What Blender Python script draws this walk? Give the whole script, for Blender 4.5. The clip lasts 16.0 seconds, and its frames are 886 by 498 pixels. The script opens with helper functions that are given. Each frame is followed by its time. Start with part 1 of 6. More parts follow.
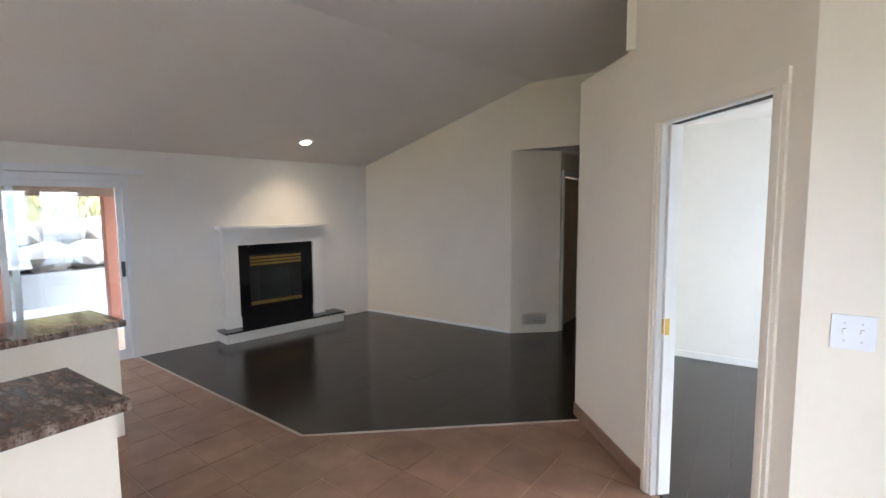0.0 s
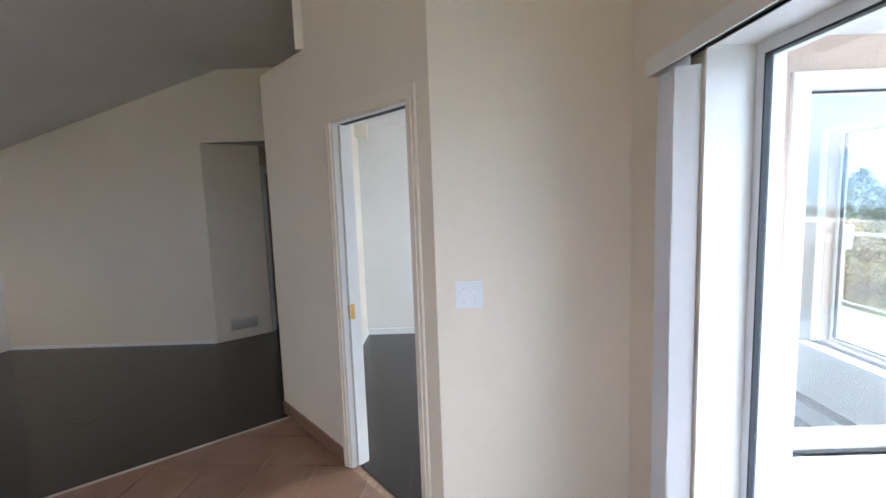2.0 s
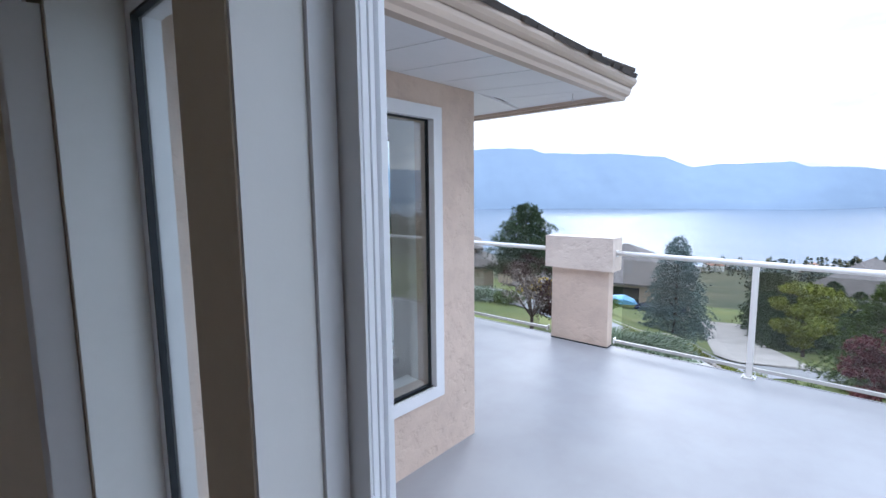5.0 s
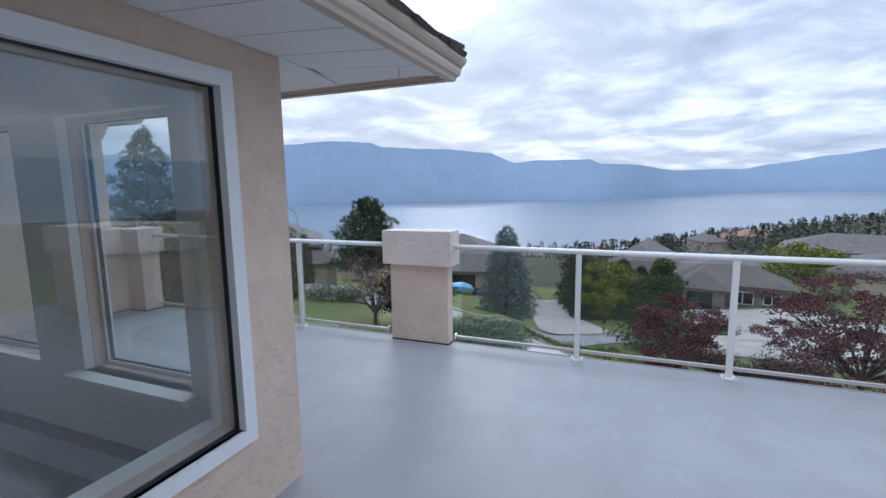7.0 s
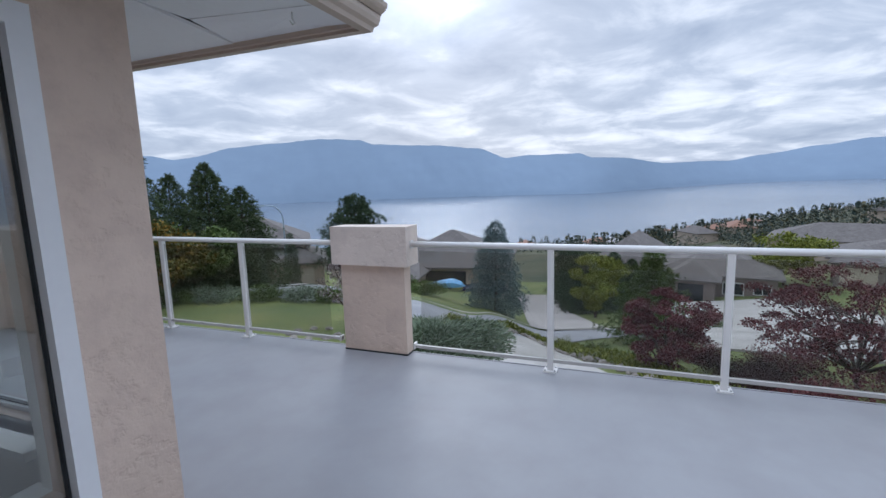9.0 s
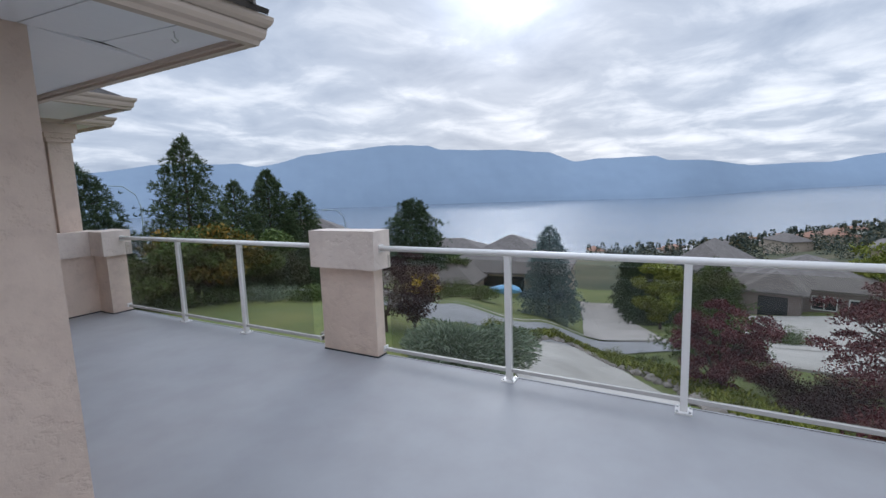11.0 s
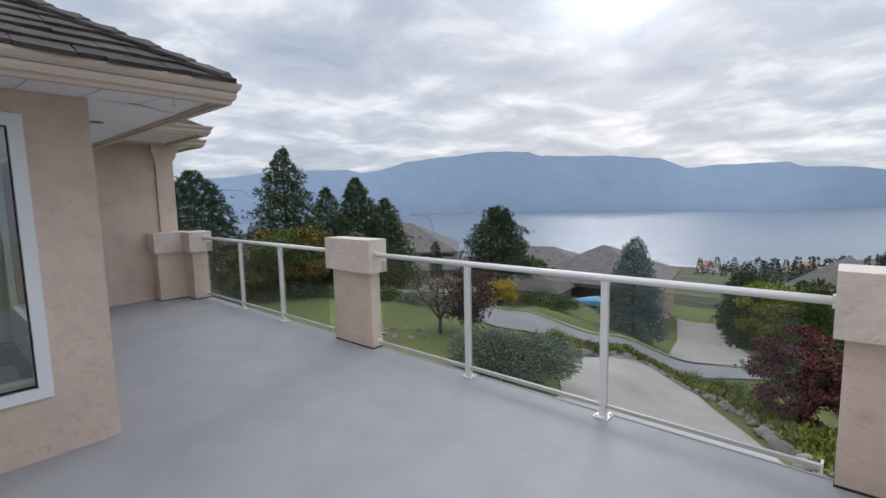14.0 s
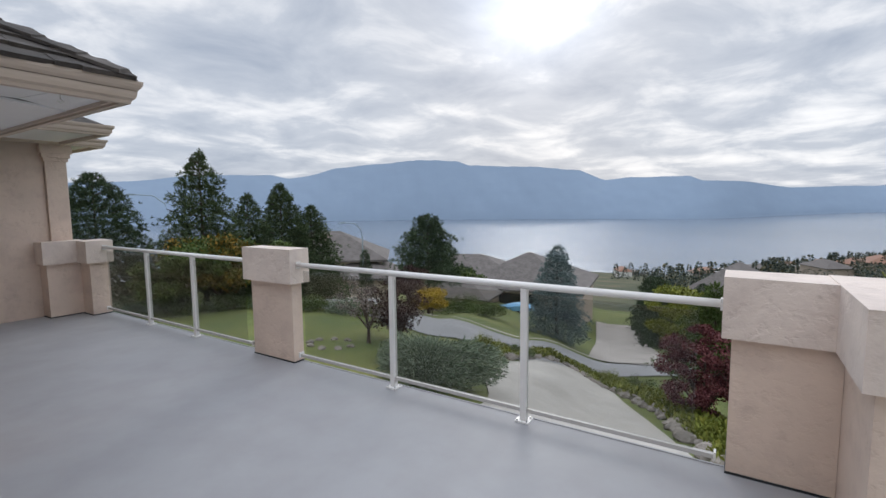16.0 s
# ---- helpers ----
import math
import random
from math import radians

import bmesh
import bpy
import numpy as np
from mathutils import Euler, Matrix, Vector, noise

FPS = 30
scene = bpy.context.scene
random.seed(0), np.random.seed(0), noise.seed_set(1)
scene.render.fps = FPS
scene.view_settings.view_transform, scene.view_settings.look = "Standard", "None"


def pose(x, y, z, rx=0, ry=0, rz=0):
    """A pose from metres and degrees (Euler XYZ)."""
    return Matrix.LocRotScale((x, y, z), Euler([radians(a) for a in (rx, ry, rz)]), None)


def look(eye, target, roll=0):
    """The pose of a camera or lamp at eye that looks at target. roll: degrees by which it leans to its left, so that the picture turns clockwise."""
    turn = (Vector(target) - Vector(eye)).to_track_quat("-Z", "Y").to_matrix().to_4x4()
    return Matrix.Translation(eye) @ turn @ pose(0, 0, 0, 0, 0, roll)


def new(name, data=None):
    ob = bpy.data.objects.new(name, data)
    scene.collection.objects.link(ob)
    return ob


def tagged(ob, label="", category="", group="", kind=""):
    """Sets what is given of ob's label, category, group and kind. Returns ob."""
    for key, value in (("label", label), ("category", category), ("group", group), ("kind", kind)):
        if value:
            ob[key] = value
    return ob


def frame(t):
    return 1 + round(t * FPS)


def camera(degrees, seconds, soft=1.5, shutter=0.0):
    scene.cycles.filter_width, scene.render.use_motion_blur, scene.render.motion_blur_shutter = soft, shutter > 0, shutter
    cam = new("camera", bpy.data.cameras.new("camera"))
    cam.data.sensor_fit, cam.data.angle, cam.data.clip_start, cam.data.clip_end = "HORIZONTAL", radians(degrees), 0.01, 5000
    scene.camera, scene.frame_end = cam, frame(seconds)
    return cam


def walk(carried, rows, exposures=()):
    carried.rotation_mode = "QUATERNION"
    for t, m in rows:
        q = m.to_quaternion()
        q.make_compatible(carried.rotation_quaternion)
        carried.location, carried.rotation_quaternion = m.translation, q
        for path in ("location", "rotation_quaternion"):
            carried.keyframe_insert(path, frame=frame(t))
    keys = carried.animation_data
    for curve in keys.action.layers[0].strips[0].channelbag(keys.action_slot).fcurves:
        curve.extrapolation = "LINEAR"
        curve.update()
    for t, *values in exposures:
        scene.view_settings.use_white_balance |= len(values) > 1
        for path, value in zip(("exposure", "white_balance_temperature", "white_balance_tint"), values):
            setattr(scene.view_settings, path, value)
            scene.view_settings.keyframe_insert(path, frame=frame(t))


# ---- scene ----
cam = camera(87.5, 16.0)
PATH = [
    (0, (0.809, 0.573, 1.615), (-0.301, 2.227, 1.434), -0.4),
    (0.5, (0.862, 0.604, 1.624), (0.003, 2.402, 1.441), -0.6),
    (1, (0.916, 0.613, 1.628), (0.322, 2.514, 1.444), -0.9),
    (1.5, (0.977, 0.616, 1.613), (0.638, 2.578, 1.423), -1.7),
    (2, (1.018, 0.622, 1.616), (0.995, 2.609, 1.39), -2.0),
    (2.5, (1.105, 0.629, 1.591), (1.389, 2.597, 1.373), -1.5),
    (3, (1.191, 0.642, 1.586), (1.78, 2.539, 1.352), -1.5),
    (3.5, (1.331, 0.668, 1.574), (2.157, 2.474, 1.334), -1.4),
    (4, (1.462, 0.676, 1.575), (2.503, 2.366, 1.33), -0.9),
    (4.5, (1.533, 0.691, 1.574), (2.8, 2.219, 1.33), -0.6),
    (5, (1.582, 0.738, 1.573), (3.07, 2.053, 1.336), -0.6),
    (7.5, (2.111, 0.915, 1.539), (3.97, 1.599, 1.258), -1.1),
    (8, (2.242, 0.926, 1.493), (4.112, 1.576, 1.209), -1.4),
    (8.5, (2.468, 0.875, 1.483), (4.328, 1.549, 1.189), -1.6),
    (9, (2.619, 0.807, 1.481), (4.464, 1.524, 1.193), -1.8),
    (11.5, (3.013, -0.195, 1.457), (4.692, 0.86, 1.201), -1.9),
    (12, (3.051, -0.439, 1.468), (4.677, 0.697, 1.216), -1.8),
    (12.5, (3.039, -0.617, 1.474), (4.624, 0.577, 1.232), -1.8),
    (13, (3.033, -0.787, 1.485), (4.576, 0.463, 1.251), -1.7),
    (13.5, (3.069, -0.963, 1.509), (4.572, 0.337, 1.279), -1.5),
    (14, (3.102, -1.072, 1.528), (4.597, 0.239, 1.306), -1.2),
    (14.5, (3.094, -1.073, 1.541), (4.621, 0.202, 1.333), -1.0),
    (15, (3.093, -1.09, 1.541), (4.662, 0.134, 1.341), -0.9),
    (15.5, (3.115, -1.104, 1.534), (4.737, 0.05, 1.339), -0.8),
    (16, (3.143, -1.104, 1.537), (4.82, -0.031, 1.344), -0.6),
]
# the clip's camera closes down as it turns to the daylight
EXPOSURES = [(0.0, 3.8, 5950, 10), (1.0, 3.8, 5850, 10), (1.5, 3.6, 5900, 10), (2.0, 3.3, 5800, 10), (2.5, 3.05, 5700, 10), (3.0, 2.75, 5700, 10), (3.5, 2.25, 5650, 10), (4.0, 1.4, 5650, 10), (4.5, 1.08, 5650, 10), (5.0, 0.8, 5650, 10), (7.3, -0.05, 5600, 10), (9.0, -0.15, 5750, 10), (12.5, -0.15, 6150, 10), (14.5, -0.15, 6400, 10), (16.0, -0.15, 6450, 10)]
walk(cam, [(t, look(eye, target, roll)) for t, eye, target, roll in PATH], EXPOSURES)



# ---------------------------------------------------------------- world and sun
SUN_AZ, SUN_EL = radians(68.5), radians(24.0)
sun_dir = Vector((math.sin(SUN_AZ) * math.cos(SUN_EL), math.cos(SUN_AZ) * math.cos(SUN_EL), math.sin(SUN_EL)))


def build_world():
    w = bpy.data.worlds.new("overcast_sky")
    scene.world = w
    w.use_nodes = True
    nt = w.node_tree
    nt.nodes.clear()
    N = nt.nodes.new
    L = nt.links.new
    out, bg = N("ShaderNodeOutputWorld"), N("ShaderNodeBackground")
    bg.inputs["Strength"].default_value = 0.1
    sky = N("ShaderNodeTexSky")
    sky.sky_type = "NISHITA"
    sky.sun_disc = False
    sky.sun_elevation, sky.sun_rotation = SUN_EL, SUN_AZ
    sky.air_density, sky.dust_density = 1.0, 2.0
    tc = N("ShaderNodeTexCoord")
    sep = N("ShaderNodeSeparateXYZ")
    L(tc.outputs["Generated"], sep.inputs[0])
    # the cloud deck: directions are laid onto a level sheet above
    zz = N("ShaderNodeMath"); zz.operation = "MAXIMUM"; zz.inputs[1].default_value = 0.0
    L(sep.outputs[2], zz.inputs[0])
    za = N("ShaderNodeMath"); za.operation = "ADD"; za.inputs[1].default_value = 0.15
    L(zz.outputs[0], za.inputs[0])
    dx = N("ShaderNodeMath"); dx.operation = "DIVIDE"
    dy = N("ShaderNodeMath"); dy.operation = "DIVIDE"
    L(sep.outputs[0], dx.inputs[0]); L(za.outputs[0], dx.inputs[1])
    L(sep.outputs[1], dy.inputs[0]); L(za.outputs[0], dy.inputs[1])
    cmb = N("ShaderNodeCombineXYZ")
    L(dx.outputs[0], cmb.inputs[0]); L(dy.outputs[0], cmb.inputs[1])
    n1 = N("ShaderNodeTexNoise")
    n1.inputs["Scale"].default_value, n1.inputs["Detail"].default_value = 1.9, 7.0
    n1.inputs["Roughness"].default_value, n1.inputs["Distortion"].default_value = 0.56, 0.35
    L(cmb.outputs[0], n1.inputs["Vector"])
    n2 = N("ShaderNodeTexNoise")
    n2.inputs["Scale"].default_value, n2.inputs["Detail"].default_value = 0.38, 3.0
    L(cmb.outputs[0], n2.inputs["Vector"])
    mixn = N("ShaderNodeMix"); mixn.data_type = "FLOAT"; mixn.inputs["Factor"].default_value = 0.35
    L(n1.outputs["Fac"], mixn.inputs["A"]); L(n2.outputs["Fac"], mixn.inputs["B"])
    ramp = N("ShaderNodeValToRGB")
    e = ramp.color_ramp.elements
    e[0].position, e[0].color = 0.36, (4.6, 5.25, 6.4, 1)
    e[1].position, e[1].color = 0.64, (10.9, 11.0, 11.3, 1)
    mid = ramp.color_ramp.elements.new(0.50)
    mid.color = (6.4, 6.95, 7.9, 1)
    L(mixn.outputs[0], ramp.inputs["Fac"])
    # brighter round the veiled sun
    dot = N("ShaderNodeVectorMath"); dot.operation = "DOT_PRODUCT"
    dot.inputs[1].default_value = sun_dir
    L(tc.outputs["Generated"], dot.inputs[0])
    mx = N("ShaderNodeMath"); mx.operation = "MAXIMUM"; mx.inputs[1].default_value = 0.0
    L(dot.outputs["Value"], mx.inputs[0])
    pw = N("ShaderNodeMath"); pw.operation = "POWER"; pw.inputs[1].default_value = 130.0
    L(mx.outputs[0], pw.inputs[0])
    sc = N("ShaderNodeMath"); sc.operation = "MULTIPLY_ADD"; sc.inputs[1].default_value = 1.1; sc.inputs[2].default_value = 1.0
    L(pw.outputs[0], sc.inputs[0])
    # an overcast sky is brightest overhead
    zen = N("ShaderNodeMapRange"); zen.interpolation_type = "SMOOTHSTEP"
    zen.inputs["From Min"].default_value, zen.inputs["From Max"].default_value = 0.40, 0.95
    zen.inputs["To Min"].default_value, zen.inputs["To Max"].default_value = 1.0, 2.4
    L(sep.outputs[2], zen.inputs["Value"])
    both = N("ShaderNodeMath"); both.operation = "MULTIPLY"
    L(zen.outputs[0], both.inputs[0]); L(sc.outputs[0], both.inputs[1])
    sc = both
    mul = N("ShaderNodeVectorMath"); mul.operation = "SCALE"
    L(ramp.outputs["Color"], mul.inputs[0]); L(sc.outputs[0], mul.inputs["Scale"])
    mix = N("ShaderNodeMix"); mix.data_type = "RGBA"; mix.inputs["Factor"].default_value = 0.95
    L(sky.outputs[0], mix.inputs["A"]); L(mul.outputs[0], mix.inputs["B"])
    L(mix.outputs["Result"], bg.inputs["Color"])
    L(bg.outputs[0], out.inputs[0])


build_world()
sun_data = bpy.data.lights.new("sun", "SUN")
sun_data.energy, sun_data.angle, sun_data.color = 0.7, radians(20), (1.0, 0.97, 0.93)
sun_lamp = new("sun", sun_data)
sun_lamp.matrix_world = look((0, 0, 0), -sun_dir)

# ---------------------------------------------------------------- materials


class Nodes:
    """A node material with a principled surface, to add noise, bump and colour to."""

    def __init__(self, name, color, rough=0.6, metal=0.0, spec=0.5):
        self.mat = bpy.data.materials.new(name)
        self.mat.use_nodes = True
        self.nt = self.mat.node_tree
        self.bsdf = self.nt.nodes["Principled BSDF"]
        self.bsdf.inputs["Base Color"].default_value = (*color, 1)
        self.bsdf.inputs["Roughness"].default_value = rough
        self.bsdf.inputs["Metallic"].default_value = metal
        self.bsdf.inputs["Specular IOR Level"].default_value = spec
        self.color = color
        self.coord = self.add("ShaderNodeTexCoord").outputs["Object"]

    def add(self, kind, **props):
        node = self.nt.nodes.new(kind)
        for k, v in props.items():
            node.inputs[k.replace("_", " ")].default_value = v
        return node

    def link(self, a, b):
        self.nt.links.new(a, b)

    def world(self):
        self.coord = self.add("ShaderNodeNewGeometry").outputs["Position"]
        return self

    def noise(self, scale, detail=4.0, rough=0.55, stretch=(1, 1, 1)):
        m = self.add("ShaderNodeMapping", Scale=stretch)
        self.link(self.coord, m.inputs["Vector"])
        n = self.add("ShaderNodeTexNoise", Scale=scale, Detail=detail, Roughness=rough)
        self.link(m.outputs[0], n.inputs["Vector"])
        return n.outputs["Fac"]

    def ramp(self, fac, stops):
        r = self.add("ShaderNodeValToRGB")
        el = r.color_ramp.elements
        el[0].position, el[0].color = stops[0][0], (*stops[0][1], 1)
        el[1].position, el[1].color = stops[-1][0], (*stops[-1][1], 1)
        for p, c in stops[1:-1]:
            el.new(p).color = (*c, 1)
        self.link(fac, r.inputs["Fac"])
        return r.outputs["Color"]

    def mix(self, a, b, fac=0.5, blend="MIX"):
        m = self.add("ShaderNodeMix")
        m.data_type, m.blend_type = "RGBA", blend
        for sock, v in ((m.inputs["A"], a), (m.inputs["B"], b)):
            if isinstance(v, tuple):
                sock.default_value = (*v, 1)
            else:
                self.link(v, sock)
        if isinstance(fac, float):
            m.inputs["Factor"].default_value = fac
        else:
            self.link(fac, m.inputs["Factor"])
        return m.outputs["Result"]

    def base(self, col):
        self.link(col, self.bsdf.inputs["Base Color"])
        return self

    def vary(self, scale=3.0, amount=0.12, fine=40.0, stretch=(1, 1, 1)):
        """Colour that wanders at two scales about the base."""
        c = self.color
        lo, hi = tuple(x * (1 - amount) for x in c), tuple(min(1, x * (1 + amount)) for x in c)
        a = self.ramp(self.noise(scale, stretch=stretch), [(0.3, lo), (0.7, hi)])
        b = self.ramp(self.noise(fine, stretch=stretch), [(0.25, (1 - amount * 0.8,) * 3), (0.75, (1, 1, 1))])
        return self.base(self.mix(a, b, 1.0, "MULTIPLY"))

    def bump(self, height, strength=0.3, dist=0.01):
        b = self.add("ShaderNodeBump", Strength=strength, Distance=dist)
        self.link(height, b.inputs["Height"])
        self.link(b.outputs[0], self.bsdf.inputs["Normal"])
        return self

    def rough_from(self, fac, lo, hi):
        m = self.add("ShaderNodeMapRange", To_Min=lo, To_Max=hi)
        self.link(fac, m.inputs["Value"])
        self.link(m.outputs[0], self.bsdf.inputs["Roughness"])
        return self

    def per_object(self, amount=0.15):
        """Multiplies the base colour by a random value for each object."""
        info = self.add("ShaderNodeObjectInfo")
        c = self.ramp(info.outputs["Random"], [(0.0, (1 - amount,) * 3), (1.0, (1 + amount * 0.3,) * 3)])
        sock = self.bsdf.inputs["Base Color"]
        prev = sock.links[0].from_socket if sock.links else tuple(sock.default_value)[:3]
        return self.base(self.mix(prev, c, 1.0, "MULTIPLY"))


def painted(name, color, rough=0.55, bump=0.08, scale=220.0):
    m = Nodes(name, color, rough).vary(1.3, 0.035, 30.0)
    return m.bump(m.noise(scale, 2.0), bump, 0.002).mat


def emitter(name, color, strength):
    m = Nodes(name, color, 0.5)
    m.bsdf.inputs["Emission Color"].default_value = (*color, 1)
    m.bsdf.inputs["Emission Strength"].default_value = strength
    return m.mat


def glass_mat(name, tint, gloss=0.9, least=0.04):
    mat = bpy.data.materials.new(name)
    mat.use_nodes = True
    nt = mat.node_tree
    nt.nodes.clear()
    out, mx = nt.nodes.new("ShaderNodeOutputMaterial"), nt.nodes.new("ShaderNodeMixShader")
    tr, gl, fr = nt.nodes.new("ShaderNodeBsdfTransparent"), nt.nodes.new("ShaderNodeBsdfGlossy"), nt.nodes.new("ShaderNodeLayerWeight")
    tr.inputs["Color"].default_value = (*tint, 1)
    gl.inputs["Roughness"].default_value = 0.01
    gl.inputs["Color"].default_value = (gloss, gloss, gloss, 1)
    fr.inputs["Blend"].default_value = 0.5
    pw, ma = nt.nodes.new("ShaderNodeMath"), nt.nodes.new("ShaderNodeMath")
    pw.operation, ma.operation = "POWER", "MULTIPLY_ADD"
    pw.inputs[1].default_value = 5.0
    ma.inputs[1].default_value, ma.inputs[2].default_value = 0.85, least
    nt.links.new(fr.outputs["Facing"], pw.inputs[0])
    nt.links.new(pw.outputs[0], ma.inputs[0])
    nt.links.new(ma.outputs[0], mx.inputs[0])
    nt.links.new(tr.outputs[0], mx.inputs[1])
    nt.links.new(gl.outputs[0], mx.inputs[2])
    nt.links.new(mx.outputs[0], out.inputs[0])
    return mat


def stucco(name, color):
    m = Nodes(name, color, 0.85, spec=0.2).world()
    big, fine = m.noise(1.1, 5.0), m.noise(26.0, 5.0)
    lo, hi = tuple(c * 0.88 for c in color), tuple(min(1, c * 1.08) for c in color)
    c1 = m.ramp(big, [(0.3, lo), (0.7, hi)])
    # trowel drags: short ridges pulled mostly level, in uneven patches
    warp = m.add("ShaderNodeTexNoise", Scale=3.0, Detail=3.0)
    m.link(m.coord, warp.inputs["Vector"])
    off = m.add("ShaderNodeVectorMath")
    off.operation = "MULTIPLY_ADD"
    off.inputs[1].default_value = (0.12, 0.12, 0.12)
    m.link(warp.outputs["Color"], off.inputs[0])
    m.link(m.coord, off.inputs[2])
    flat = m.add("ShaderNodeVectorMath")
    flat.operation = "MULTIPLY"
    flat.inputs[1].default_value = (1.0, 1.0, 1.25)
    m.link(off.outputs[0], flat.inputs[0])
    drag = m.add("ShaderNodeTexNoise", Scale=12.0, Detail=4.0, Roughness=0.55)
    m.link(flat.outputs[0], drag.inputs["Vector"])
    ridge_h = m.ramp(drag.outputs["Fac"], [(0.34, (0, 0, 0)), (0.48, (0.8, 0.8, 0.8)), (0.7, (1, 1, 1))])
    patch = m.ramp(m.noise(2.4, 3.0), [(0.38, (1, 1, 1)), (0.62, (0.25, 0.25, 0.25))])
    groove = m.mix((1.0, 1.0, 1.0), ridge_h, patch)
    stain = m.ramp(m.noise(4.0, 5.0, 0.65), [(0.34, (0.90, 0.89, 0.90)), (0.52, (1, 1, 1))])
    c2 = m.mix(c1, m.mix((0.955, 0.95, 0.945), (1.0, 1.0, 1.0), groove), 1.0, "MULTIPLY")
    m.base(m.mix(c2, stain, 1.0, "MULTIPLY"))
    h = m.mix(m.mix(groove, fine, 0.3), m.noise(90.0, 3.0), 0.12)
    return m.bump(h, 0.6, 0.014).mat


M = {}
M["wall"] = painted("beige_wall_paint", (0.80, 0.725, 0.605))
M["wall_white"] = painted("white_wall_paint", (0.82, 0.80, 0.765))
M["ceiling"] = painted("ceiling_paint", (0.78, 0.74, 0.71), 0.8, 0.25, 120.0)
M["trim"] = painted("white_trim_paint", (0.82, 0.82, 0.80), 0.35, 0.03)
M["vinyl"] = painted("white_vinyl", (0.80, 0.81, 0.83), 0.32, 0.02)
M["gasket"] = Nodes("black_gasket", (0.02, 0.025, 0.03), 0.6).vary(8, 0.2).mat
M["glass"] = glass_mat("window_glass", (0.93, 0.955, 0.955), 0.95, 0.08)
M["rail_glass"] = glass_mat("tinted_rail_glass", (0.87, 0.87, 0.855), 0.6)
M["stucco"] = stucco("peach_stucco", (0.70, 0.565, 0.47))
M["stucco_cap"] = stucco("pale_stucco_cap", (0.73, 0.63, 0.56))
M["gutter"] = painted("beige_gutter_paint", (0.50, 0.41, 0.34), 0.35, 0.02)
M["soffit"] = painted("white_soffit_metal", (0.78, 0.79, 0.81), 0.4, 0.02)
M["alu"] = painted("white_rail_paint", (0.78, 0.76, 0.74), 0.35, 0.02)
M["alu_dull"] = painted("dulled_rail_paint", (0.50, 0.48, 0.46), 0.45, 0.02)
M["brass"] = Nodes("brass", (0.72, 0.50, 0.16), 0.28, 1.0).vary(14, 0.15).mat
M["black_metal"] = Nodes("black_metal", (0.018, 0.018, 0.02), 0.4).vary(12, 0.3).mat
M["steel"] = Nodes("steel", (0.6, 0.6, 0.6), 0.3, 1.0).vary(20, 0.1).mat

m = Nodes("dark_laminate", (0.028, 0.022, 0.020), 0.22)
g = m.noise(6.0, 6.0, 0.6, (1, 9, 1))
m.base(m.ramp(g, [(0.3, (0.016, 0.012, 0.011)), (0.7, (0.036, 0.027, 0.024))])).per_object(0.14)
M["wood"] = m.rough_from(m.noise(5.0, 3.0), 0.16, 0.26).mat

m = Nodes("terracotta_tile", (0.30, 0.15, 0.09), 0.4).world()
a = m.ramp(m.noise(3.2, 6.0, 0.6), [(0.28, (0.21, 0.115, 0.075)), (0.5, (0.28, 0.16, 0.105)), (0.72, (0.36, 0.21, 0.14))])
m.base(a).per_object(0.12)
m.rough_from(m.noise(9.0), 0.28, 0.5)
M["tile"] = m.bump(m.noise(30.0), 0.1, 0.003).mat
M["grout"] = Nodes("grout", (0.44, 0.30, 0.21), 0.9).vary(20, 0.2).mat

m = Nodes("deck_membrane", (0.44, 0.44, 0.46), 0.68, spec=0.25).world()
a = m.ramp(m.noise(0.7, 5.0, 0.6), [(0.3, (0.315, 0.315, 0.33)), (0.7, (0.36, 0.36, 0.372))])
b = m.ramp(m.noise(2.6, 4.0), [(0.35, (0.93, 0.92, 0.92)), (0.6, (1, 1, 1))])
m.base(m.mix(a, b, 1.0, "MULTIPLY"))
m.rough_from(m.noise(3.0, 4.0), 0.42, 0.62)
M["deck"] = m.bump(m.noise(160.0, 3.0), 0.15, 0.002).mat

m = Nodes("brown_granite", (0.12, 0.09, 0.075), 0.12)
a = m.ramp(m.noise(7.0, 8.0, 0.7, (1, 3, 1)), [(0.3, (0.035, 0.024, 0.02)), (0.5, (0.15, 0.10, 0.075)), (0.68, (0.40, 0.33, 0.28))])
b = m.ramp(m.noise(85.0, 4.0, 0.7), [(0.36, (0.25, 0.22, 0.2)), (0.5, (1, 1, 1))])
M["granite"] = m.base(m.mix(a, b, 1.0, "MULTIPLY")).mat

m = Nodes("black_marble", (0.012, 0.012, 0.016), 0.08)
a = m.ramp(m.noise(9.0, 9.0, 0.75), [(0.60, (0.010, 0.011, 0.016)), (0.70, (0.06, 0.06, 0.07)), (0.76, (0.55, 0.55, 0.55))])
M["marble"] = m.base(a).mat

m = Nodes("cedar_shake", (0.13, 0.115, 0.10), 0.85).world()
a = m.ramp(m.noise(5.0, 6.0, 0.6, (1, 1, 1)), [(0.3, (0.040, 0.034, 0.031)), (0.55, (0.082, 0.069, 0.061)), (0.75, (0.15, 0.132, 0.12))])
m.base(a).per_object(0.4)
M["shake"] = m.bump(m.noise(50.0, 4.0, 0.6, (1, 1, 1)), 0.5, 0.01).mat

